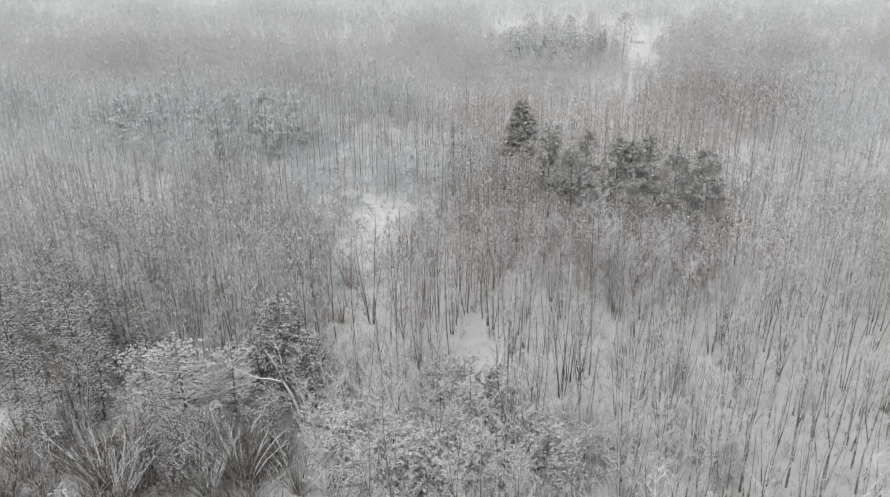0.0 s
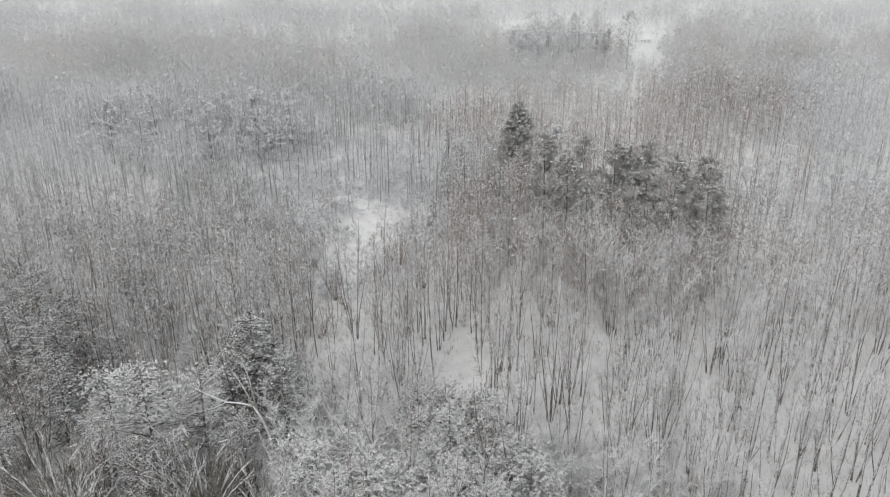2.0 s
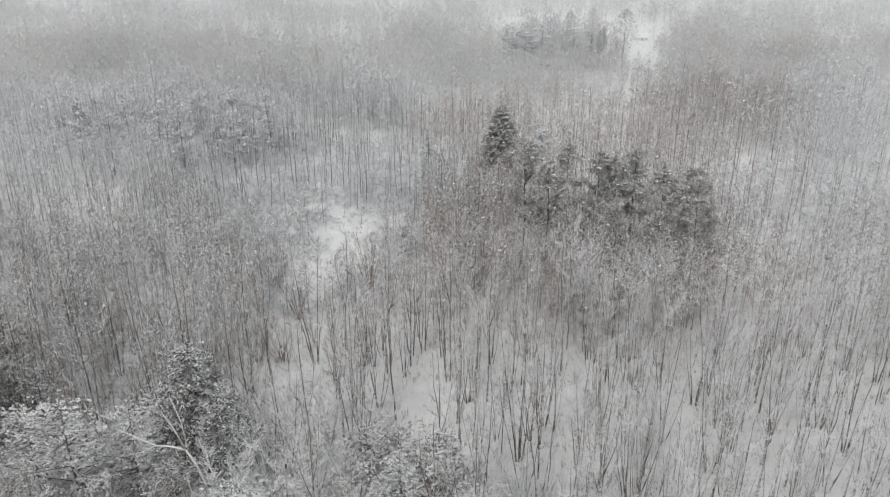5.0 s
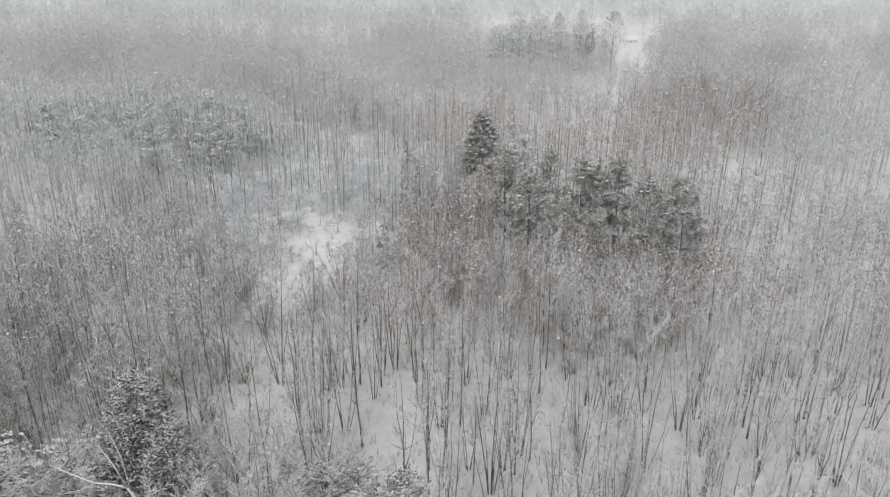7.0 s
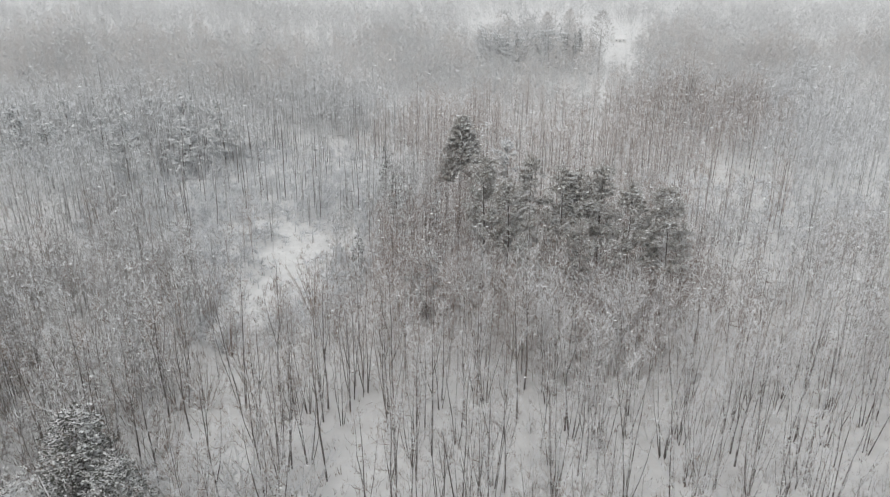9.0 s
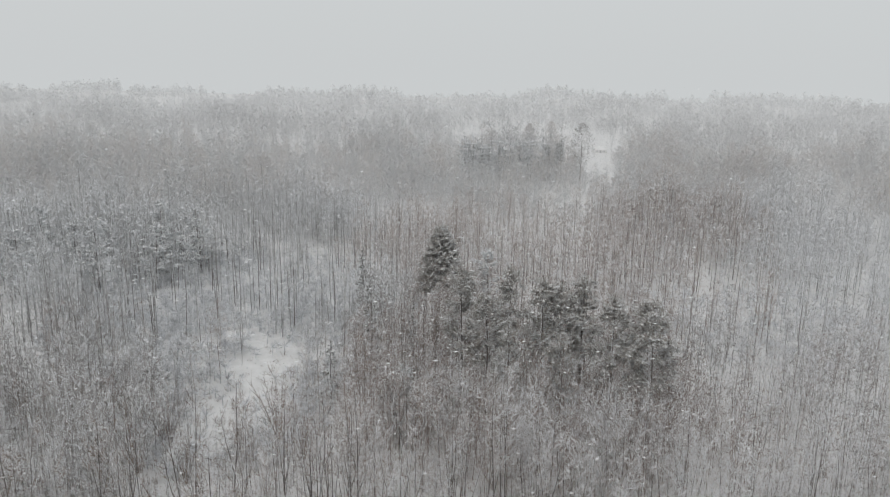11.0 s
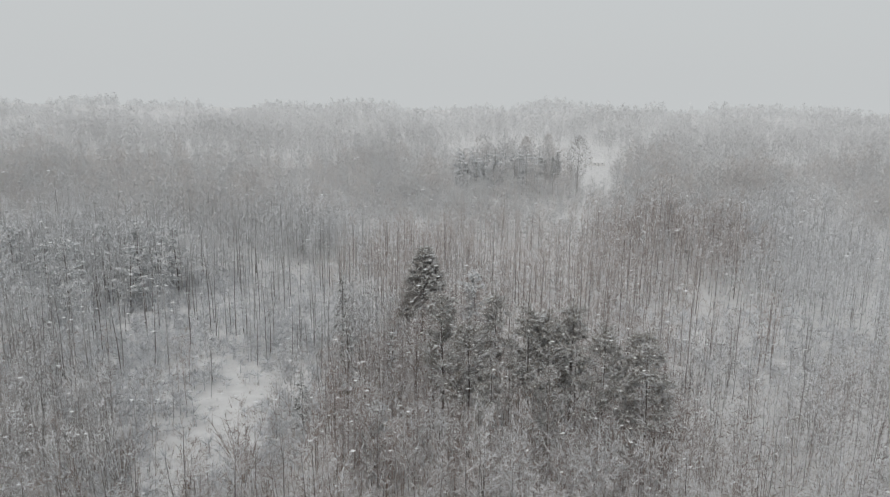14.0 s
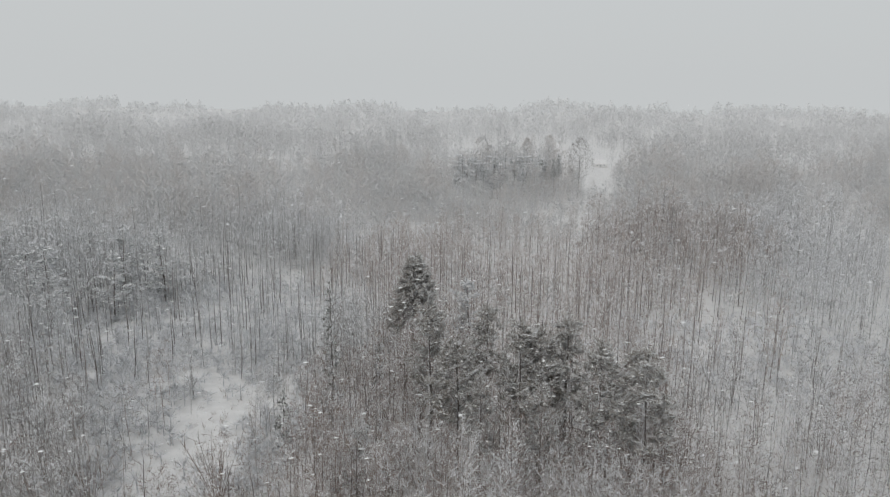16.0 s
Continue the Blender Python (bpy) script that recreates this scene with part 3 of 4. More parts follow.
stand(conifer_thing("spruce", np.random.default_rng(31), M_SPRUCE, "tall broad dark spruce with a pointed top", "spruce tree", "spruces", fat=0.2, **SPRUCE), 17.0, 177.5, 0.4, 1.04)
NARROW = dict(tall=18.0, wide=1.7, first=0.1, whorls=22, per=5, droop=-0.15, tuft=0.6, snow=0.15, along=3, ragged=0.25, shape=0.8)
narrow = conifer_thing("spruce", np.random.default_rng(32), M_DARK, "slim dark spruce among bare trees", "spruce tree", "spruces", **NARROW)
stand(narrow, 4.8, 157.4, 0.4, 1.04)
stand(copy_thing(narrow, Matrix.Identity(4)), 1.1, 183.0, 2.0, 1.04)
stand(copy_thing(narrow, Matrix.Identity(4)), 12.5, 158.0, 3.0, 0.85)
SMALL = dict(tall=10.5, wide=1.3, first=0.06, whorls=15, per=5, droop=-0.18, tuft=0.55, snow=0.75, along=3, ragged=0.25, shape=0.8)
small = conifer_thing("spruce", np.random.default_rng(33), M_DARK, "small slim spruce laden with snow", "spruce tree", "spruces", **SMALL)
stand(small, -1.4, 149.0, 0.4, 0.97)
stand(copy_thing(small, Matrix.Identity(4)), 8.5, 139.0, 2.5, 0.8)
CEDAR = dict(tall=9.5, wide=2.8, first=0.04, whorls=18, per=12, droop=0.12, tuft=0.32, snow=0.8, along=7, ragged=0.3, shape=0.42, loose=1.1)
cedar = conifer_thing("cedar", np.random.default_rng(34), M_CEDAR, "bushy evergreen cedar with snow-laden boughs", "cedar tree", "snow-laden evergreens", fat=0.26, count=4, **CEDAR)
stand(cedar, 10.8, 136.5, 0.4, 1.2)

# ---- evergreens and brush close to the start ----
DENSE = dict(whorls=34, per=15, tuft=0.42, shape=0.6, loose=0.5, ragged=0.2, droop=0.05)
near = [conifer_thing("cedar", np.random.default_rng(40 + k), M_DARK if k == 2 else M_CEDAR, "tall dark bushy cedar with snow on its boughs" if k == 2 else "bushy evergreen cedar with snow-laden boughs", "cedar tree", "snow-laden evergreens", fat=0.26, count=4, **{**CEDAR, "tall": h, "wide": w, "snow": s, "caps": c, **(DENSE if k == 2 else {})}) for k, (h, w, s, c) in enumerate(((12.2, 3.2, 0.9, 3), (9.0, 4.0, 1.0, 4), (15.5, 5.2, 0.45, 2), (13.5, 5.4, 1.0, 5)))]
capped = conifer_thing("cedar", np.random.default_rng(45), M_DARK, "dark rounded cedar with thick white snow caps", "cedar tree", "snow-laden evergreens", fat=0.26, count=4, **{**CEDAR, **DENSE, "tall": 10.5, "wide": 3.1, "snow": 0.75, "caps": 3, "shape": 0.4})
stand(capped, 6.9, 75.6, 0.3)
NEAR_AT = [(0, 3.4, 72.6, 0.9), (1, 9.9, 70.5, 0.95), (2, -21.0, 85.5, 1.0), (3, -31.5, 77.5, 1.0), (1, -11.0, 69.0, 1.0), (1, -5.4, 68.2, 0.9), (0, 26.9, 73.4, 0.58), (1, 3.2, 68.0, 0.9), (2, -16.5, 82.0, 0.8), (0, 13.5, 67.0, 0.62), (3, -26.5, 80.0, 0.85), (1, -8.0, 65.5, 0.8), (1, 6.8, 65.6, 0.8), (1, -2.0, 66.0, 0.95), (0, -7.5, 71.5, 0.75), (1, 1.2, 71.5, 0.9), (0, 12.0, 73.0, 0.6), (1, 11.5, 68.5, 0.9), (1, -13.0, 72.5, 0.85), (0, 16.0, 69.5, 0.6), (1, 19.5, 72.0, 0.7), (0, 32.0, 70.0, 0.55), (3, -36.5, 79.0, 0.85), (2, -24.0, 88.5, 0.8)]
used = set()
for k, (i, x, y, s) in enumerate(NEAR_AT):
    ob = copy_thing(near[i], Matrix.Identity(4)) if i in used else near[i]
    used.add(i)
    stand(ob, x, y, k * 2.3, s)
dark = conifer_thing("hemlock", np.random.default_rng(50), M_DARK, "dark hemlock with a little snow", "hemlock tree", "dark evergreens", **{**CEDAR, "tall": 16.0, "wide": 4.0, "snow": 0.2})
stand(dark, -48.0, 84.0)
for k, (x, y, s) in enumerate(((-43.5, 80.5, 0.8), (-53.5, 88.5, 1.0), (-50.5, 78.0, 0.75), (-40.0, 87.0, 0.8), (-54.0, 96.0, 1.0), (-47.0, 94.0, 0.95), (-59.0, 103.0, 1.0), (-56.5, 84.0, 0.9), (-47.5, 88.5, 0.9), (-60.5, 92.0, 1.0))):
    stand(copy_thing(dark, Matrix.Identity(4)), x, y, k * 1.7 + 1, s)
brown = conifer_thing("oak", np.random.default_rng(51), M_BROWN, "small oak with clinging brown leaves under snow", "oak tree", "brown-leaved oaks", count=7, **{**CEDAR, "tall": 11.8, "wide": 3.6, "snow": 0.25, "droop": 0.35, "shape": 0.35, "ragged": 0.4})
stand(brown, -0.4, 76.2)
for k, (x, y, s) in enumerate(((-33.5, 70.5, 0.75), (-46.5, 73.0, 0.8), (-29.5, 68.5, 0.8), (-27.0, 71.0, 0.7), (-20.5, 76.0, 0.7), (2.2, 77.5, 0.9))):
    stand(copy_thing(brown, Matrix.Identity(4)), x, y, k * 1.7 + 1, s)

# the pale fallen-over limb tree before the dark cedar
CROOKED = [
    ([(-17.2, 76.8, 0.0), (-17.6, 76.6, 4.4), (-18.3, 76.5, 6.7), (-19.1, 76.5, 8.3)], 1.0),
    ([(-19.1, 76.5, 8.3), (-20.6, 76.5, 8.7), (-22.15, 76.5, 8.8), (-24.0, 76.5, 9.7), (-25.8, 76.4, 10.8)], 1.0),
    ([(-19.1, 76.5, 8.3), (-20.05, 76.5, 10.9), (-21.1, 76.6, 12.8)], 0.8),
    ([(-18.8, 76.5, 7.8), (-19.25, 76.6, 11.7), (-20.0, 76.7, 14.3)], 0.7),
    ([(-22.1, 76.5, 8.8), (-23.5, 76.3, 8.1), (-25.2, 76.0, 7.8)], 0.6),
]
r = np.random.default_rng(60)
leaning = tagged(new("leaning_tree"), "leaning bare tree with pale snow-coated limbs", "bare tree", "pale bare trees")
part("trunk", pipe(CROOKED[0][0], [0.2, 0.18, 0.16, 0.12]), M_WHITE_TWIG, leaning, smooth=True)
for way in CROOKED[1:]:
    limb = part("limb", pipe(way[0], 0.12 * way[1] * np.linspace(1, 0.35, len(way[0]))), M_WHITE_TWIG, leaning, smooth=True)
    a, c = boughs(r, [np.array(p) for p in way[0]], [0.06] * len(way[0]), 0.3, 6, 1.8, 1.0, 5)
    tagged(part("twig_spray", join([tubes(a, 3), spikes(c)]), M_WHITE_TWIG, limb), kind="stuff")
limb2 = clump_tree(np.random.default_rng(61), 7, 9.0, 0.1, 9, 9, 0.5, 2.8, 1.5)
pale = bare_thing("crab_apple", limb2, M_WHITE_TWIG, M_WHITE_TWIG, "low spreading bare tree coated with snow", "bare tree", "pale bare trees")
stand(pale, -2.5, 70.0)
for k, (x, y, s) in enumerate(((-9.5, 73.5, 1.0), (8.5, 67.5, 0.8), (-13.5, 71.5, 1.0), (15.5, 70.5, 0.9), (19.5, 66.5, 0.8), (-6.5, 77.0, 1.0), (-9.0, 84.0, 1.2), (-4.0, 82.0, 1.1), (-12.5, 88.0, 1.2), (-7.0, 90.0, 1.1), (0.5, 67.0, 0.9), (12.0, 73.5, 0.9), (4.5, 71.0, 0.8), (-15.0, 77.0, 1.1), (17.5, 75.0, 0.8), (-1.0, 87.0, 1.0), (-12.0, 66.0, 0.9), (22.5, 70.0, 0.8), (30.5, 68.0, 0.8), (-11.0, 78.0, 1.1), (19.5, 139.0, 1.2))):
    stand(copy_thing(pale, Matrix.Identity(4)), x, y, k * 1.1 + 0.5, s)

# taller pale clumps among the hardwoods
limb3 = clump_tree(np.random.default_rng(63), 6, 13.0, 0.075, 9, 8, 0.16, 2.7, 1.4)
tall_pale = bare_thing("snowy_clump", limb3, M_WHITE_TWIG, M_WHITE_TWIG, "tall leafless clump with snow-plastered limbs", "bare tree", "snow-plastered clumps")
r = np.random.default_rng(64)
spots = np.concatenate([np.column_stack([r.uniform(46, 95, 16), r.uniform(104, 152, 16)]), np.column_stack([r.uniform(-62, -24, 8), r.uniform(100, 150, 8)]), np.column_stack([r.uniform(22, 50, 9), r.uniform(112, 128, 9)])])
for k, (x, y) in enumerate(spots):
    stand(copy_thing(tall_pale, Matrix.Identity(4)) if k else tall_pale, x, y, k * 1.3, r.uniform(0.75, 1.1))

# bare trees before the pines whose limbs are white with snow
white_kinds = [bare_thing("white_limbed_tree", pole_tree(np.random.default_rng(65 + k), 14.5 + k, 0.12, 6, 4, 3, 3.6, 1.9, spread=0.3), M_WHITE_TWIG, M_WHITE_TWIG, "bare tree with wide limbs white with snow", "bare tree", "white-limbed trees", "limb") for k in range(2)]
for k, (x, y, s) in enumerate(((30.0, 126.0, 1.1), (24.5, 128.5, 1.0), (34.5, 122.5, 0.95), (20.5, 131.5, 0.9), (40.5, 126.0, 1.0), (28.0, 118.0, 0.95), (46.5, 123.0, 0.9), (14.5, 128.0, 0.85), (37.0, 133.0, 1.05))):
    stand(copy_thing(white_kinds[k % 2], Matrix.Identity(4)) if k > 1 else white_kinds[k], x, y, k * 1.9, s)

# multi-stemmed bushes
bush = bare_thing("bush", shrub(np.random.default_rng(62), 36, 9.0, 0.6, 7, 0.1, 0.9), M_WHIP, M_WHIP, "wide bush of long bare snow-dusted whips", "bush", "whip bushes")
stand(bush, -37.5, 67.5, 0, 1.0)
for k, (x, y, s) in enumerate(((-22.5, 68.5, 1.0), (-25.5, 66.0, 0.8), (-16.0, 67.0, 0.75), (-35.0, 65.0, 0.8))):
    stand(copy_thing(bush, Matrix.Identity(4)), x, y, k * 1.3, s)

# fans of upright stems at the edge of the bog
fan = bare_thing("fan_bush", shrub(np.random.default_rng(66), 22, 10.5, 0.36, 5, 0.06, 0.6), M_NEAR, M_NEAR, "tall fan of bare upright stems beside the bog", "bush", "fan bushes")
stand(fan, -7.3, 134.8)
for k, (x, y, s) in enumerate(((-23.7, 133.2, 1.0), (-2.6, 127.0, 0.8), (-24.5, 124.0, 1.05), (-33.0, 141.0, 0.9), (-17.5, 122.0, 0.8), (13.0, 131.5, 0.75))):
    stand(copy_thing(fan, Matrix.Identity(4)), x, y, k * 1.4 + 0.7, s)

# ---- bare hardwoods: those nearest as things ----
near_pts = plot(58, 112, 3.35, 3)
order = np.argsort(near_pts[:, 1] + 0.25 * np.abs(near_pts[:, 0] - 15))
solo, rest = near_pts[order[:480]], near_pts[order[480:]]
kinds = []
for k in range(5):
    r = np.random.default_rng(100 + k)
    kinds.append(bare_thing("bare_tree", pole_tree(r, 15 + 0.8 * k, 0.115, 9, 18, 1 + k % 3, 3.3, spread=0.22), M_BARK, M_NEAR, "slender leafless hardwood with dark trunk dusted with snow", "bare tree", "leafless hardwoods", "limb"))
for k in range(4):
    r = np.random.default_rng(110 + k)
    kinds.append(bare_thing("clump_tree", clump_tree(r, 3 + k % 3, 14 + 0.7 * k, 0.085, 8, 17, spread=0.16, reach=2.9), M_BARK, M_NEAR, "leafless clump of slim stems from one base", "bare tree", "leafless clumps"))
plant(kinds, solo, 5, 0.7, 1.2)

# ---- the woods beyond ----
def woods(name, pts, templates, mats, label, seed, lo=0.65, hi=1.2):
    """Many trees as one mass; each template carries the mark of its trunk and crown faces."""
    r = np.random.default_rng(seed)
    pick = r.integers(0, len(templates), len(pts))
    bits, marks = [], []
    for k, (v, f, mark) in enumerate(templates):
        p = pts[pick == k]
        if len(p):
            rise = np.clip((p[:, 1] - 180) / 90, 0, 1) * 0.42 * grove(p[:, 0], p[:, 1])
            s = r.uniform(lo, hi, len(p)) * (1 + rise)
            bits.append(scatter((v, f), p, r.uniform(0, 6.28, len(p)), s, s * r.uniform(0.9, 1.1, len(p))))
            marks.append(np.tile(mark, len(p)))
    return stuff(name, join(bits), mats, label, "woods", np.concatenate(marks))


def brown_side(p):
    """Where red-brown hardwoods stand rather than grey ones."""
    x, y = p[:, 0], p[:, 1]
    return (x + 14 * np.sin(y * 0.06) > 0) & (x + 9 * np.sin(y * 0.09 + 1) < 20 + 0.46 * (y - 45))


r = np.random.default_rng(48)
grown = np.column_stack([r.uniform(1, 27, 80), r.uniform(150, 186, 80)])
grown = grown[np.hypot(grown[:, 0] - 17, grown[:, 1] - 177.5) > 3]
mid_pts = np.concatenate([rest, plot(112, 170, 4.2, 4), np.column_stack([grown, lie(grown[:, 0], grown[:, 1]) - 0.08])])
mid_kinds = [bare_geo(haze_tree(np.random.default_rng(200 + k), 12.5 + 0.9 * k, 2.5 + 0.2 * (k % 3), 360, 1.05, 0.025, 0.32, 0.075), 3, True) for k in range(6)] + [bare_geo(pole_tree(np.random.default_rng(210 + k), 14 + k, 0.09, 7, 14, 2, 3.0, 1.0, True, 0.22, 2), 3, True) for k in range(3)]
is_red = brown_side(mid_pts)
woods("hardwood_forest", mid_pts[~is_red], mid_kinds, [M_SOFT, M_TWIG], "dense leafless hardwoods standing in snow", 11)
woods("hardwood_forest", mid_pts[is_red], mid_kinds, [M_STEM, M_RED], "dense red-brown leafless hardwoods standing in snow", 12)

# back woods: haze is carried by their paler trunk and twig colours
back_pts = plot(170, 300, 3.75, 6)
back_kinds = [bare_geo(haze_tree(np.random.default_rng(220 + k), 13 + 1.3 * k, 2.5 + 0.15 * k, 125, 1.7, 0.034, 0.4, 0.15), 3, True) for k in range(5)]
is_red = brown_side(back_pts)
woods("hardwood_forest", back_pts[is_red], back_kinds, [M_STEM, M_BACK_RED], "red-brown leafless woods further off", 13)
woods("hardwood_forest", back_pts[~is_red], back_kinds, [M_SOFT, M_PALE], "haze-coloured leafless woods further off", 14)

# each further band takes paler twigs, its haze put into the colour
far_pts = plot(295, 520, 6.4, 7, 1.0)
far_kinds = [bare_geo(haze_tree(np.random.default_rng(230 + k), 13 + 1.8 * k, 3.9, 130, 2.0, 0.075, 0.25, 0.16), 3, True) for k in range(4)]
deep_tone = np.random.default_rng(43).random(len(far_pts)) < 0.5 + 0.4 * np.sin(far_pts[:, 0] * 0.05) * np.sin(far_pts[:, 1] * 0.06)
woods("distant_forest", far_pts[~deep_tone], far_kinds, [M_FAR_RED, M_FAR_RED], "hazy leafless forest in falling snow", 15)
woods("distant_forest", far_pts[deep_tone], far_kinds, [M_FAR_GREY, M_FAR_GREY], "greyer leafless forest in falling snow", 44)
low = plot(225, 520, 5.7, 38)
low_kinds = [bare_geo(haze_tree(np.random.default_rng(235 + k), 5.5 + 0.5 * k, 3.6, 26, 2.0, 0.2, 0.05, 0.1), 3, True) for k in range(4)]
woods("undergrowth", low, low_kinds, [M_FAR, M_FAR], "haze-coloured brush under the distant trees", 39, 0.8, 1.2)
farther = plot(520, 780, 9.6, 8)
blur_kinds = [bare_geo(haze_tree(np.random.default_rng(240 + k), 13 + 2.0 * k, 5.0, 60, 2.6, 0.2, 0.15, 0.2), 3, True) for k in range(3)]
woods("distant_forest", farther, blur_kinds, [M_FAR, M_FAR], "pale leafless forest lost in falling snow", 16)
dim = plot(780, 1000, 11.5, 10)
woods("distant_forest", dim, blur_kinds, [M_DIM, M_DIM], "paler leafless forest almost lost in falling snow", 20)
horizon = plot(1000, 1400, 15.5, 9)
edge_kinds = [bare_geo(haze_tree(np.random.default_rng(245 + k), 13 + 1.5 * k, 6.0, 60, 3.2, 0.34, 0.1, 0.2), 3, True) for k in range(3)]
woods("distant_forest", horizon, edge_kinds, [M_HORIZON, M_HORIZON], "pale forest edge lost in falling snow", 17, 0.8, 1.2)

behind = plot(-40, 57, 6.5, 41, 1.3, 30.0)
woods("hardwood_forest", behind, back_kinds, [M_STEM, M_PALE], "leafless woods going on behind", 42)

# thickets under the canopy
thick_pts = np.concatenate([plot(112, 172, 2.7, 31), plot(114, 150, 2.2, 33)[::1]])
thick_pts = thick_pts[(thick_pts[:, 0] > -60)]
near_pines = 1.25 - ((thick_pts[:, 0] - 34) / 30) ** 2 - ((thick_pts[:, 1] - 138) / 24) ** 2
pine_side = np.random.default_rng(34).random(len(thick_pts)) < np.clip(np.maximum(near_pines, np.where((thick_pts[:, 0] > 2) & (thick_pts[:, 0] < 62), 0.7, 0.0)), 0.22, 1.0)
thicket = [bare_geo(haze_tree(np.random.default_rng(280 + k), 9 + k, 2.3, 120, 1.1, 0.028, 0.05, 0.05), 3, True) for k in range(4)]
woods("thicket", thick_pts[pine_side], thicket, [M_RED, M_RED], "brown thicket under the pines and hardwoods", 26, 0.7, 1.3)
deep = [bare_geo(haze_tree(np.random.default_rng(285 + k), 8 + k, 2.3, 40, 1.5, 0.06, 0.05, 0.06), 3, True) for k in range(4)]
# thickets in the same haze-paled colours as the woods above them
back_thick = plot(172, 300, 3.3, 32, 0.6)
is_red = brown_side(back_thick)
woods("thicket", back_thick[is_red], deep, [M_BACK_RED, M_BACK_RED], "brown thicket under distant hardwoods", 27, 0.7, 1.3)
woods("thicket", back_thick[~is_red], deep, [M_PALE, M_PALE], "haze-coloured thicket under distant hardwoods", 37, 0.7, 1.3)

# soft dim brush among the woods beside the bog, and brown brush below it
r = np.random.default_rng(35)
p = np.column_stack([r.uniform(-105, -17, 1500), r.uniform(86, 152, 1500)])
p = p[(p[:, 0] > -0.66 * p[:, 1] - 10) & (p[:, 0] < -8 - 0.12 * p[:, 1] + 4 * np.sin(p[:, 1] * 0.2)) & (r.random(len(p)) < 0.5 - (p[:, 1] - 92) / 200 + 0.3 * (p[:, 0] < -44) + 0.25 * np.sin(p[:, 0] * 0.21) * np.sin(p[:, 1] * 0.17))]
haze = [bare_geo(haze_tree(np.random.default_rng(287 + k), 8.5 + 1.3 * k, 2.8, 190, 1.2, 0.022, 0.12, 0.06), 3, True) for k in range(4)]
woods("thicket", np.column_stack([p, lie(p[:, 0], p[:, 1])]), haze, [M_TWIG, M_TWIG], "dim grey thicket beneath leafless trees", 36, 0.7, 1.3)
p = np.column_stack([r.uniform(-52, -17, 170), r.uniform(56, 77, 170)])
tangle = [bare_geo(shrub(np.random.default_rng(275 + k), 30, 3.6, 0.9, 3, 0.035, 1.2)) for k in range(3)]
woods("undergrowth", np.column_stack([p, lie(p[:, 0], p[:, 1])]), tangle, [M_BROWN, M_BROWN], "tangled dark brown brush under a little snow", 40, 0.7, 1.3)

# young growth underneath
under = np.concatenate([plot(60, 135, 5.0, 21), plot(135, 190, 7.0, 22)])
brush = [bare_geo(w) for w in (shrub(np.random.default_rng(250 + k), 12, 3.2, 0.6, 2, 0.028) for k in range(4))]
woods("undergrowth", under, brush, [M_WHITE_TWIG, M_WHITE_TWIG], "snow-coated saplings and brush under the trees", 18, 0.6, 1.4)

# brush that fills the ground round the near evergreens
r = np.random.default_rng(23)
p = np.column_stack([r.uniform(-14, 24, 200), r.uniform(58, 82, 200)])
p = p[near_line(p[:, 0], p[:, 1], 2, 92, 6, 106) > 5]
tall_brush = [bare_geo(w) for w in (shrub(np.random.default_rng(270 + k), 14, 4.6, 0.6, 4, 0.03) for k in range(4))]
woods("undergrowth", np.column_stack([p, lie(p[:, 0], p[:, 1])]), tall_brush, [M_WHITE_TWIG, M_WHITE_TWIG], "tangled snow-coated brush round the evergreens", 24, 0.6, 1.3)
p = np.column_stack([r.uniform(-75, -12, 200), r.uniform(84, 120, 200)])
p = p[p[:, 0] > -0.66 * p[:, 1] - 8]
woods("undergrowth", np.column_stack([p, lie(p[:, 0], p[:, 1])]), tall_brush, [M_NEAR, M_NEAR], "tangled brown brush dusted with snow", 25, 0.6, 1.5)

p = np.column_stack([r.uniform(16, 64, 30), r.uniform(57, 108, 30)])
woods("undergrowth", np.column_stack([p, lie(p[:, 0], p[:, 1])]), tall_brush, [M_WHITE_TWIG, M_WHITE_TWIG], "thin snow-dusted saplings among leafless trees", 45, 0.6, 1.5)

# stubs and weeds that poke through the snow between the trees
r = np.random.default_rng(46)
p = np.column_stack([r.uniform(-40, 85, 3600), r.uniform(58, 128, 3600)])
p = p[(p[:, 0] < 0.66 * p[:, 1] + 12) & (r.random(len(p)) < 0.35 + 0.6 * (np.sin(p[:, 0] * 0.4) * np.sin(p[:, 1] * 0.5) > -0.1))]
stub = [bare_geo(shrub(np.random.default_rng(265 + k), 4, 0.9, 0.6, 1, 0.022), 3, True) for k in range(4)]
woods("undergrowth", np.column_stack([p, lie(p[:, 0], p[:, 1])]), stub, [M_RED, M_RED], "dark weed stubs poking through the snow", 47, 0.5, 1.6)

# ---- dead trunks in the wet open ground ----
r = np.random.default_rng(70)
snags = [bare_thing("dead_tree", snag(np.random.default_rng(71 + k), 10 + 2 * k), M_BARK, M_TWIG, "dead bare trunk with broken stubs in snow", "dead tree", "standing dead trees", "limb") for k in range(4)]
spots = np.column_stack([r.uniform(-72, -2, 150), r.uniform(168, 255, 150)])
spots = spots[(((spots[:, 0] + 36) / 38) ** 2 + ((spots[:, 1] - 212) / 50) ** 2 < 1) & (bog(spots[:, 0], spots[:, 1]) > 1)]
plant(snags, np.column_stack([spots, lie(spots[:, 0], spots[:, 1]) - 0.1]), 72, 0.7, 1.2)

# snowy tussocks of the bog
r = np.random.default_rng(80)
t = np.column_stack([r.uniform(-45, 5, 1100), r.uniform(125, 215, 1100)])
t = t[bog(t[:, 0], t[:, 1]) < r.exponential(6, len(t))]
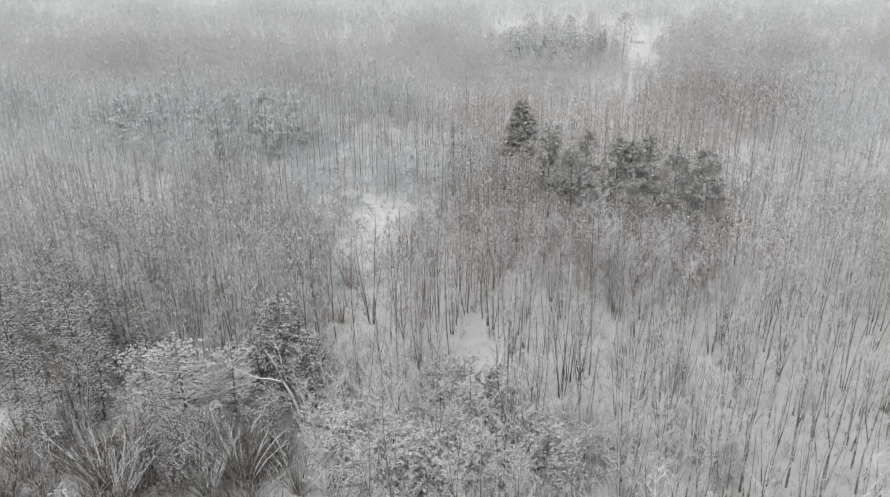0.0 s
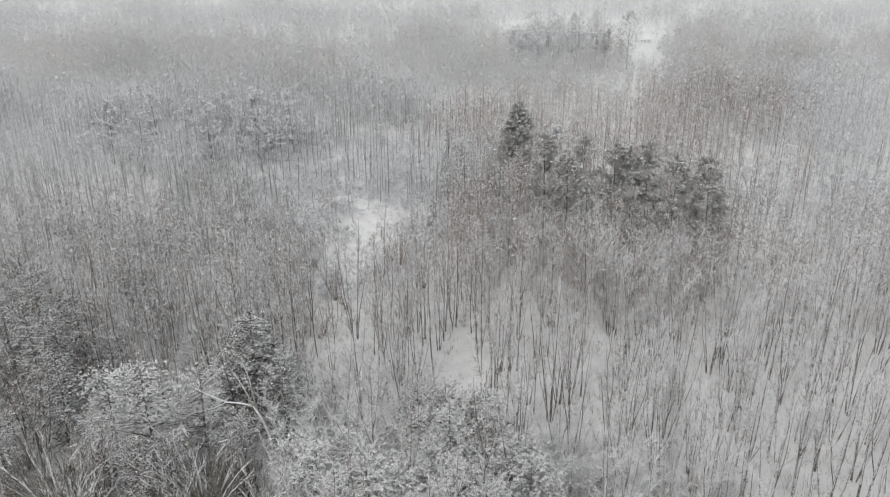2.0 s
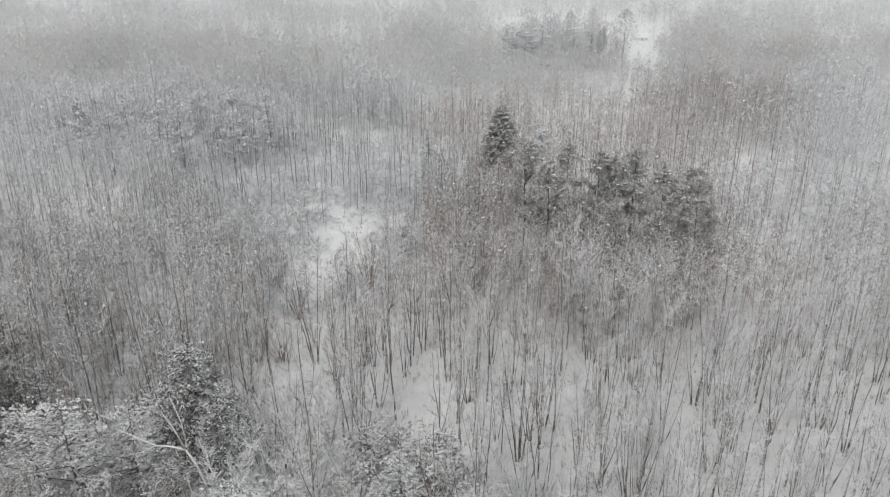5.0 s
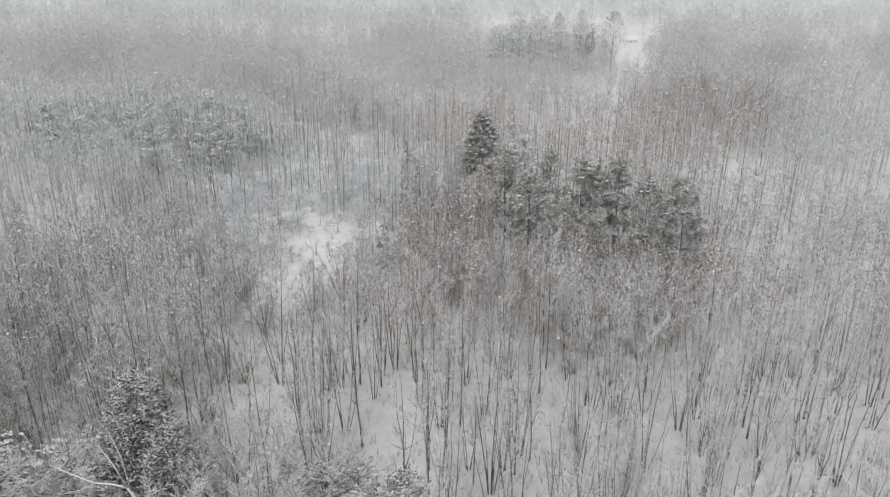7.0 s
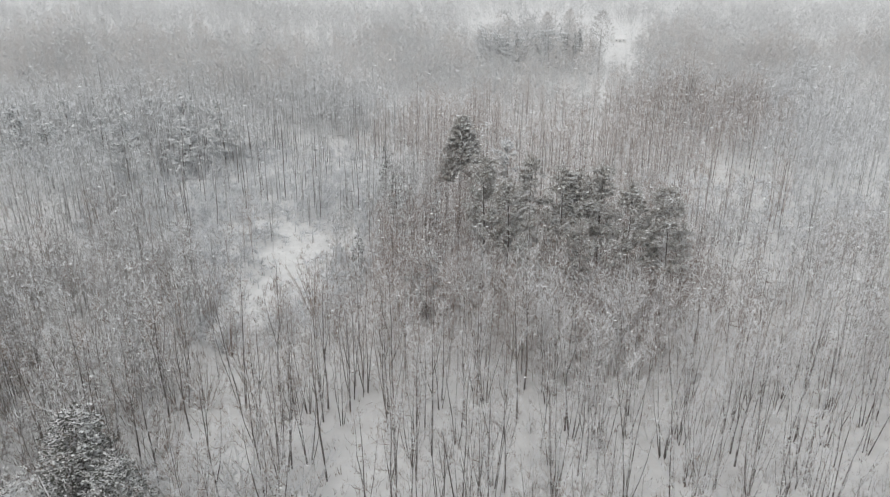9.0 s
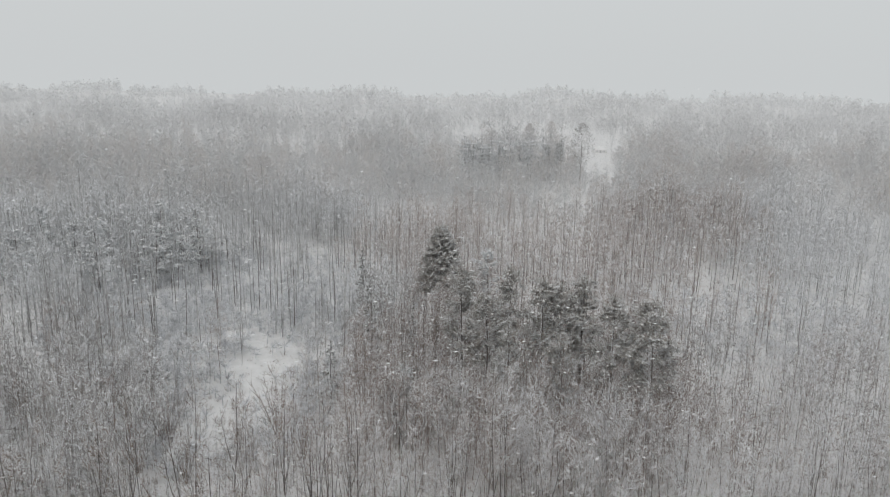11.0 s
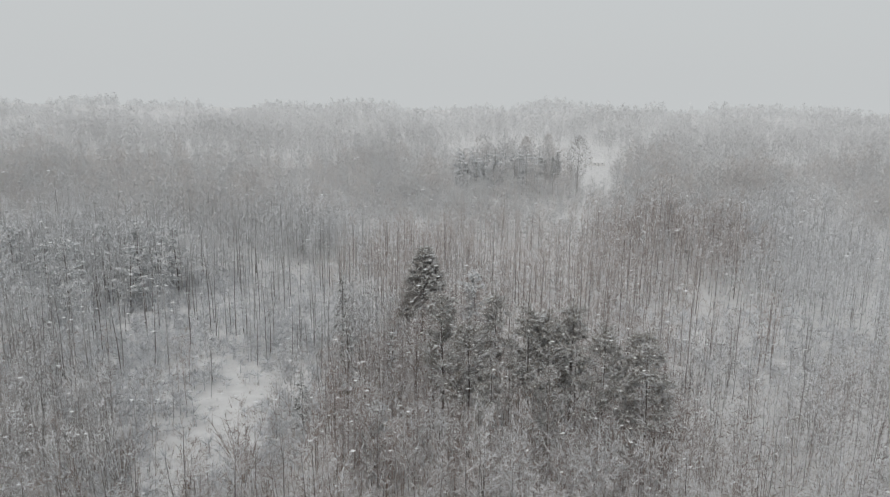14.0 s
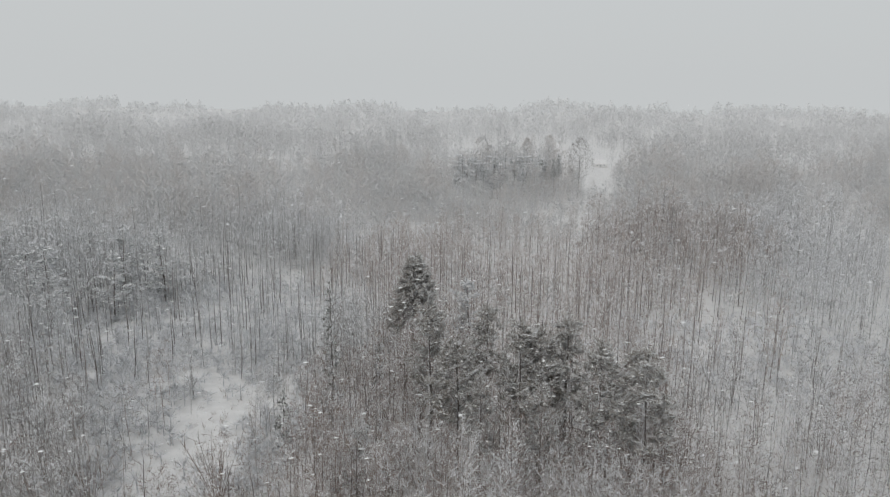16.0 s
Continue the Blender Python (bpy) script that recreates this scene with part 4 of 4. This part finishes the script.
stuff("tussocks", pads(np.column_stack([t, lie(t[:, 0], t[:, 1]) - 0.06]), r.uniform(0.6, 1.6, len(t)), 0.3, r, 0.05), M_GROUND, "snow-covered tussocks of the open bog", "tussocks")
t = t[r.random(len(t)) < 0.35]
sprig = [bare_geo(w) for w in (shrub(np.random.default_rng(260 + k), 9, 1.1, 0.5, 1, 0.02) for k in range(3))]
woods("bog_shrubs", np.column_stack([t, lie(t[:, 0], t[:, 1])]), sprig, [M_RED, M_RED], "low dark twigs poking through bog snow", 19, 0.6, 1.4)

# pale frosted brush round the bog and through the thin woods behind it
r = np.random.default_rng(81)
p = np.column_stack([r.uniform(-80, 6, 4200), r.uniform(122, 258, 4200)])
edge = bog(p[:, 0], p[:, 1])
p = p[(edge > -4.5) & ((((p[:, 0] + 33) / 38) ** 2 + ((p[:, 1] - 202) / 50) ** 2 < 1) | (edge < 10)) & (r.random(len(p)) < np.where(edge < 1, 0.3, 0.95))]
puff = [bare_geo(broom(np.random.default_rng(290 + k), 2.4 + 0.6 * k, 1.8, 40, 0.045), 3, True) for k in range(4)]
woods("frosted_brush", np.column_stack([p, lie(p[:, 0], p[:, 1]) - 0.5]), puff, [M_FROST, M_FROST], "low brush furred with white frost and snow", 28, 0.7, 1.4)
p = np.column_stack([r.uniform(62, 116, 420), r.uniform(166, 218, 420)])
woods("frosted_brush", np.column_stack([p, lie(p[:, 0], p[:, 1]) - 0.5]), puff, [M_FROST, M_FROST], "low brush furred with white frost in an open glade", 29, 0.7, 1.4)

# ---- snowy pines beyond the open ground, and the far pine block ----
far_pine = conifer_thing("pine", np.random.default_rng(90), M_HAZE_PINE, "snow-laden pine beyond the open bog", "pine tree", "snowy pines", count=5, **{**PINE, "tall": 18.0, "wide": 4.4, "snow": 0.9, "first": 0.15, "whorls": 13, "tuft": 1.0})
r = np.random.default_rng(91)
spots = [(-54.5, 215), (-66, 208), (-47, 228), (-76, 218), (-60, 234), (-88, 226), (-72, 244), (-97, 215), (-84, 205), (28.5, 186)]
for k, (x, y) in enumerate(spots):
    stand(copy_thing(far_pine, Matrix.Identity(4)) if k else far_pine, x, y, k * 1.7, r.uniform(0.85, 1.1) if k < 9 else 1.0)
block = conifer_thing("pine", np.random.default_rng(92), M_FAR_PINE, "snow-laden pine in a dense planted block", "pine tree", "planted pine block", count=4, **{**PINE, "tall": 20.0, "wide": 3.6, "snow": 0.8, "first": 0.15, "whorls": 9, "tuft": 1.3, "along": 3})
first = True
for k in range(42):
    x, y = 36.5 + (k % 8) * 5.4 + r.uniform(-1.5, 1.5), 422 + (k // 8) * 6 + r.uniform(-2, 2)
    stand(block if first else copy_thing(block, Matrix.Identity(4)), x, y, k, r.uniform(0.8, 1.1))
    first = False
row_spruce = conifer_thing("spruce", np.random.default_rng(93), M_DARK, "dark pointed spruce beside the far clearing", "spruce tree", "clearing spruces", count=4, **{**SPRUCE, "tall": 20.0, "wide": 1.5, "whorls": 22, "per": 9, "tuft": 0.8, "along": 3, "shape": 0.9})
for k, (x, y) in enumerate(((77.6, 434), (80.4, 436), (84.2, 431.5), (87.1, 432.5))):
    stand(copy_thing(row_spruce, Matrix.Identity(4)) if k else row_spruce, x, y, k, r.uniform(0.9, 1.1))


# big rounded trees at the clearing's edge
def far_tree(seed, x, y, tall, wide, twig):
    _, _, twigs = haze_tree(np.random.default_rng(seed), tall, wide * 0.72, 1300, 2.0, 0.08, 0.3, 0.3)
    ob = tagged(new("maple"), "large rounded leafless maple by the snowy clearing", "bare tree", "clearing maples")
    part("trunk", pipe([(0, 0, 0), (0.1, 0, tall * 0.3), (0, 0.1, tall * 0.7)], [0.45, 0.35, 0.15]), M_STEM, ob, smooth=True)
    part("crown", slivers(twigs, np.random.default_rng(seed + 1)), twig, ob)
    stand(ob, x, y, seed)


far_tree(301, 96.5, 428, 31, 11.5, M_TWIG)
# the two behind get the far twig colour with its painted haze
far_tree(302, 100.5, 556, 24, 8.0, M_FAR_RED)
far_tree(303, 86, 562, 22, 7.5, M_FAR_RED)

# ---- far farm building by the clearing ----
def box(x0, y0, z0, x1, y1, z1):
    v = np.array([[x, y, z] for z in (z0, z1) for y in (y0, y1) for x in (x0, x1)], float)
    q = [(0, 2, 3, 1), (4, 5, 7, 6), (0, 1, 5, 4), (2, 6, 7, 3), (0, 4, 6, 2), (1, 3, 7, 5)]
    return v, np.array([t for a, b, c, d in q for t in ((a, b, c), (a, c, d))])


def prism(x0, x1, y0, y1, z0, z1):
    ym = (y0 + y1) / 2
    v = np.array([[x, y, z] for x in (x0, x1) for y, z in ((y0, z0), (y1, z0), (ym, z1))], float)
    return v, np.array([[0, 1, 2], [3, 5, 4], [0, 3, 4], [0, 4, 1], [1, 4, 5], [1, 5, 2], [2, 5, 3], [2, 3, 0]])


shed = tagged(new("shed"), "low farm shed with a snow-covered roof at the clearing", "building")
part("wall", box(-5, -3, 0, 5, 3, 2.2), M_WALL, shed)
part("roof", prism(-5.3, 5.3, -3.3, 3.3, 2.2, 5.6), M_SNOW, shed, "roof under thick snow")
part("door", box(-0.6, -3.06, 0.02, 0.6, -2.98, 2.0), M_DOOR, shed)
for x in (-3.2, 2.4):
    part("window", box(x, -3.06, 1.0, x + 1.0, -2.98, 1.9), M_GLASS, shed)
shed.matrix_basis = pose(142, 584, float(lie(142, 584)) - 0.05, 0, 0, 8)

# ---- falling snow ----
r = np.random.default_rng(95)


def flakes(n, y0, y1, z0, z1, size):
    """Triangular flakes and clusters of flakes, thinner but larger the further off they fall."""
    y = y0 * (y1 / y0) ** r.random(n)
    x = r.uniform(-1, 1, n) * (0.64 * y + 4) + 6
    c = np.stack([x, y, z0 + z1 * (1 - np.sqrt(r.random(n))) * np.clip(1.07 - y / 1700, 0.4, 1.0)], 1)
    s = (size * y * r.uniform(0.7, 1.3, n))[:, None]
    a = r.normal(0, 1, (n, 3))
    b = np.cross(a, r.normal(0, 1, (n, 3)))
    a /= np.linalg.norm(a, axis=1, keepdims=True)
    b /= np.linalg.norm(b, axis=1, keepdims=True)
    a = a * np.array([1.5, 1.0, 0.7])
    v = np.stack([c + a * s, c - 0.5 * a * s + 0.87 * b * s, c - 0.5 * a * s - 0.87 * b * s], 1).reshape(-1, 3)
    return v, np.arange(3 * n).reshape(-1, 3)


def near_flakes(n, size):
    """Fluffy clots of flakes, drawn out sideways by the wind."""
    y = r.uniform(66, 150, n)
    c = np.stack([r.uniform(-1, 1, n) * (0.64 * y + 4) + 6, y, r.uniform(4, 46, n)], 1)
    s = size * y * r.uniform(0.5, 1.3, n) ** 2
    star = np.array([[1.7, 0, 0.1], [-1.7, 0, -0.1], [0, 1, 0], [0, -1, 0], [0.2, 0, 0.6], [-0.2, 0, -0.6]])
    v = c[:, None] + star[None] * s[:, None, None] * r.uniform(0.7, 1.3, (n, 6, 1))
    f = np.array([[0, 2, 4], [2, 1, 4], [1, 3, 4], [3, 0, 4], [2, 0, 5], [1, 2, 5], [3, 1, 5], [0, 3, 5]])
    return v.reshape(-1, 3), (np.arange(n)[:, None, None] * 6 + f[None]).reshape(-1, 3)


stuff("falling_snow", join([near_flakes(4000, 0.0008), flakes(90000, 90, 230, 0, 55, 0.00038), flakes(800000, 230, 1250, 0, 54, 0.0003)]), M_FLAKE, "snowflakes falling through the cold air", "snowfall")
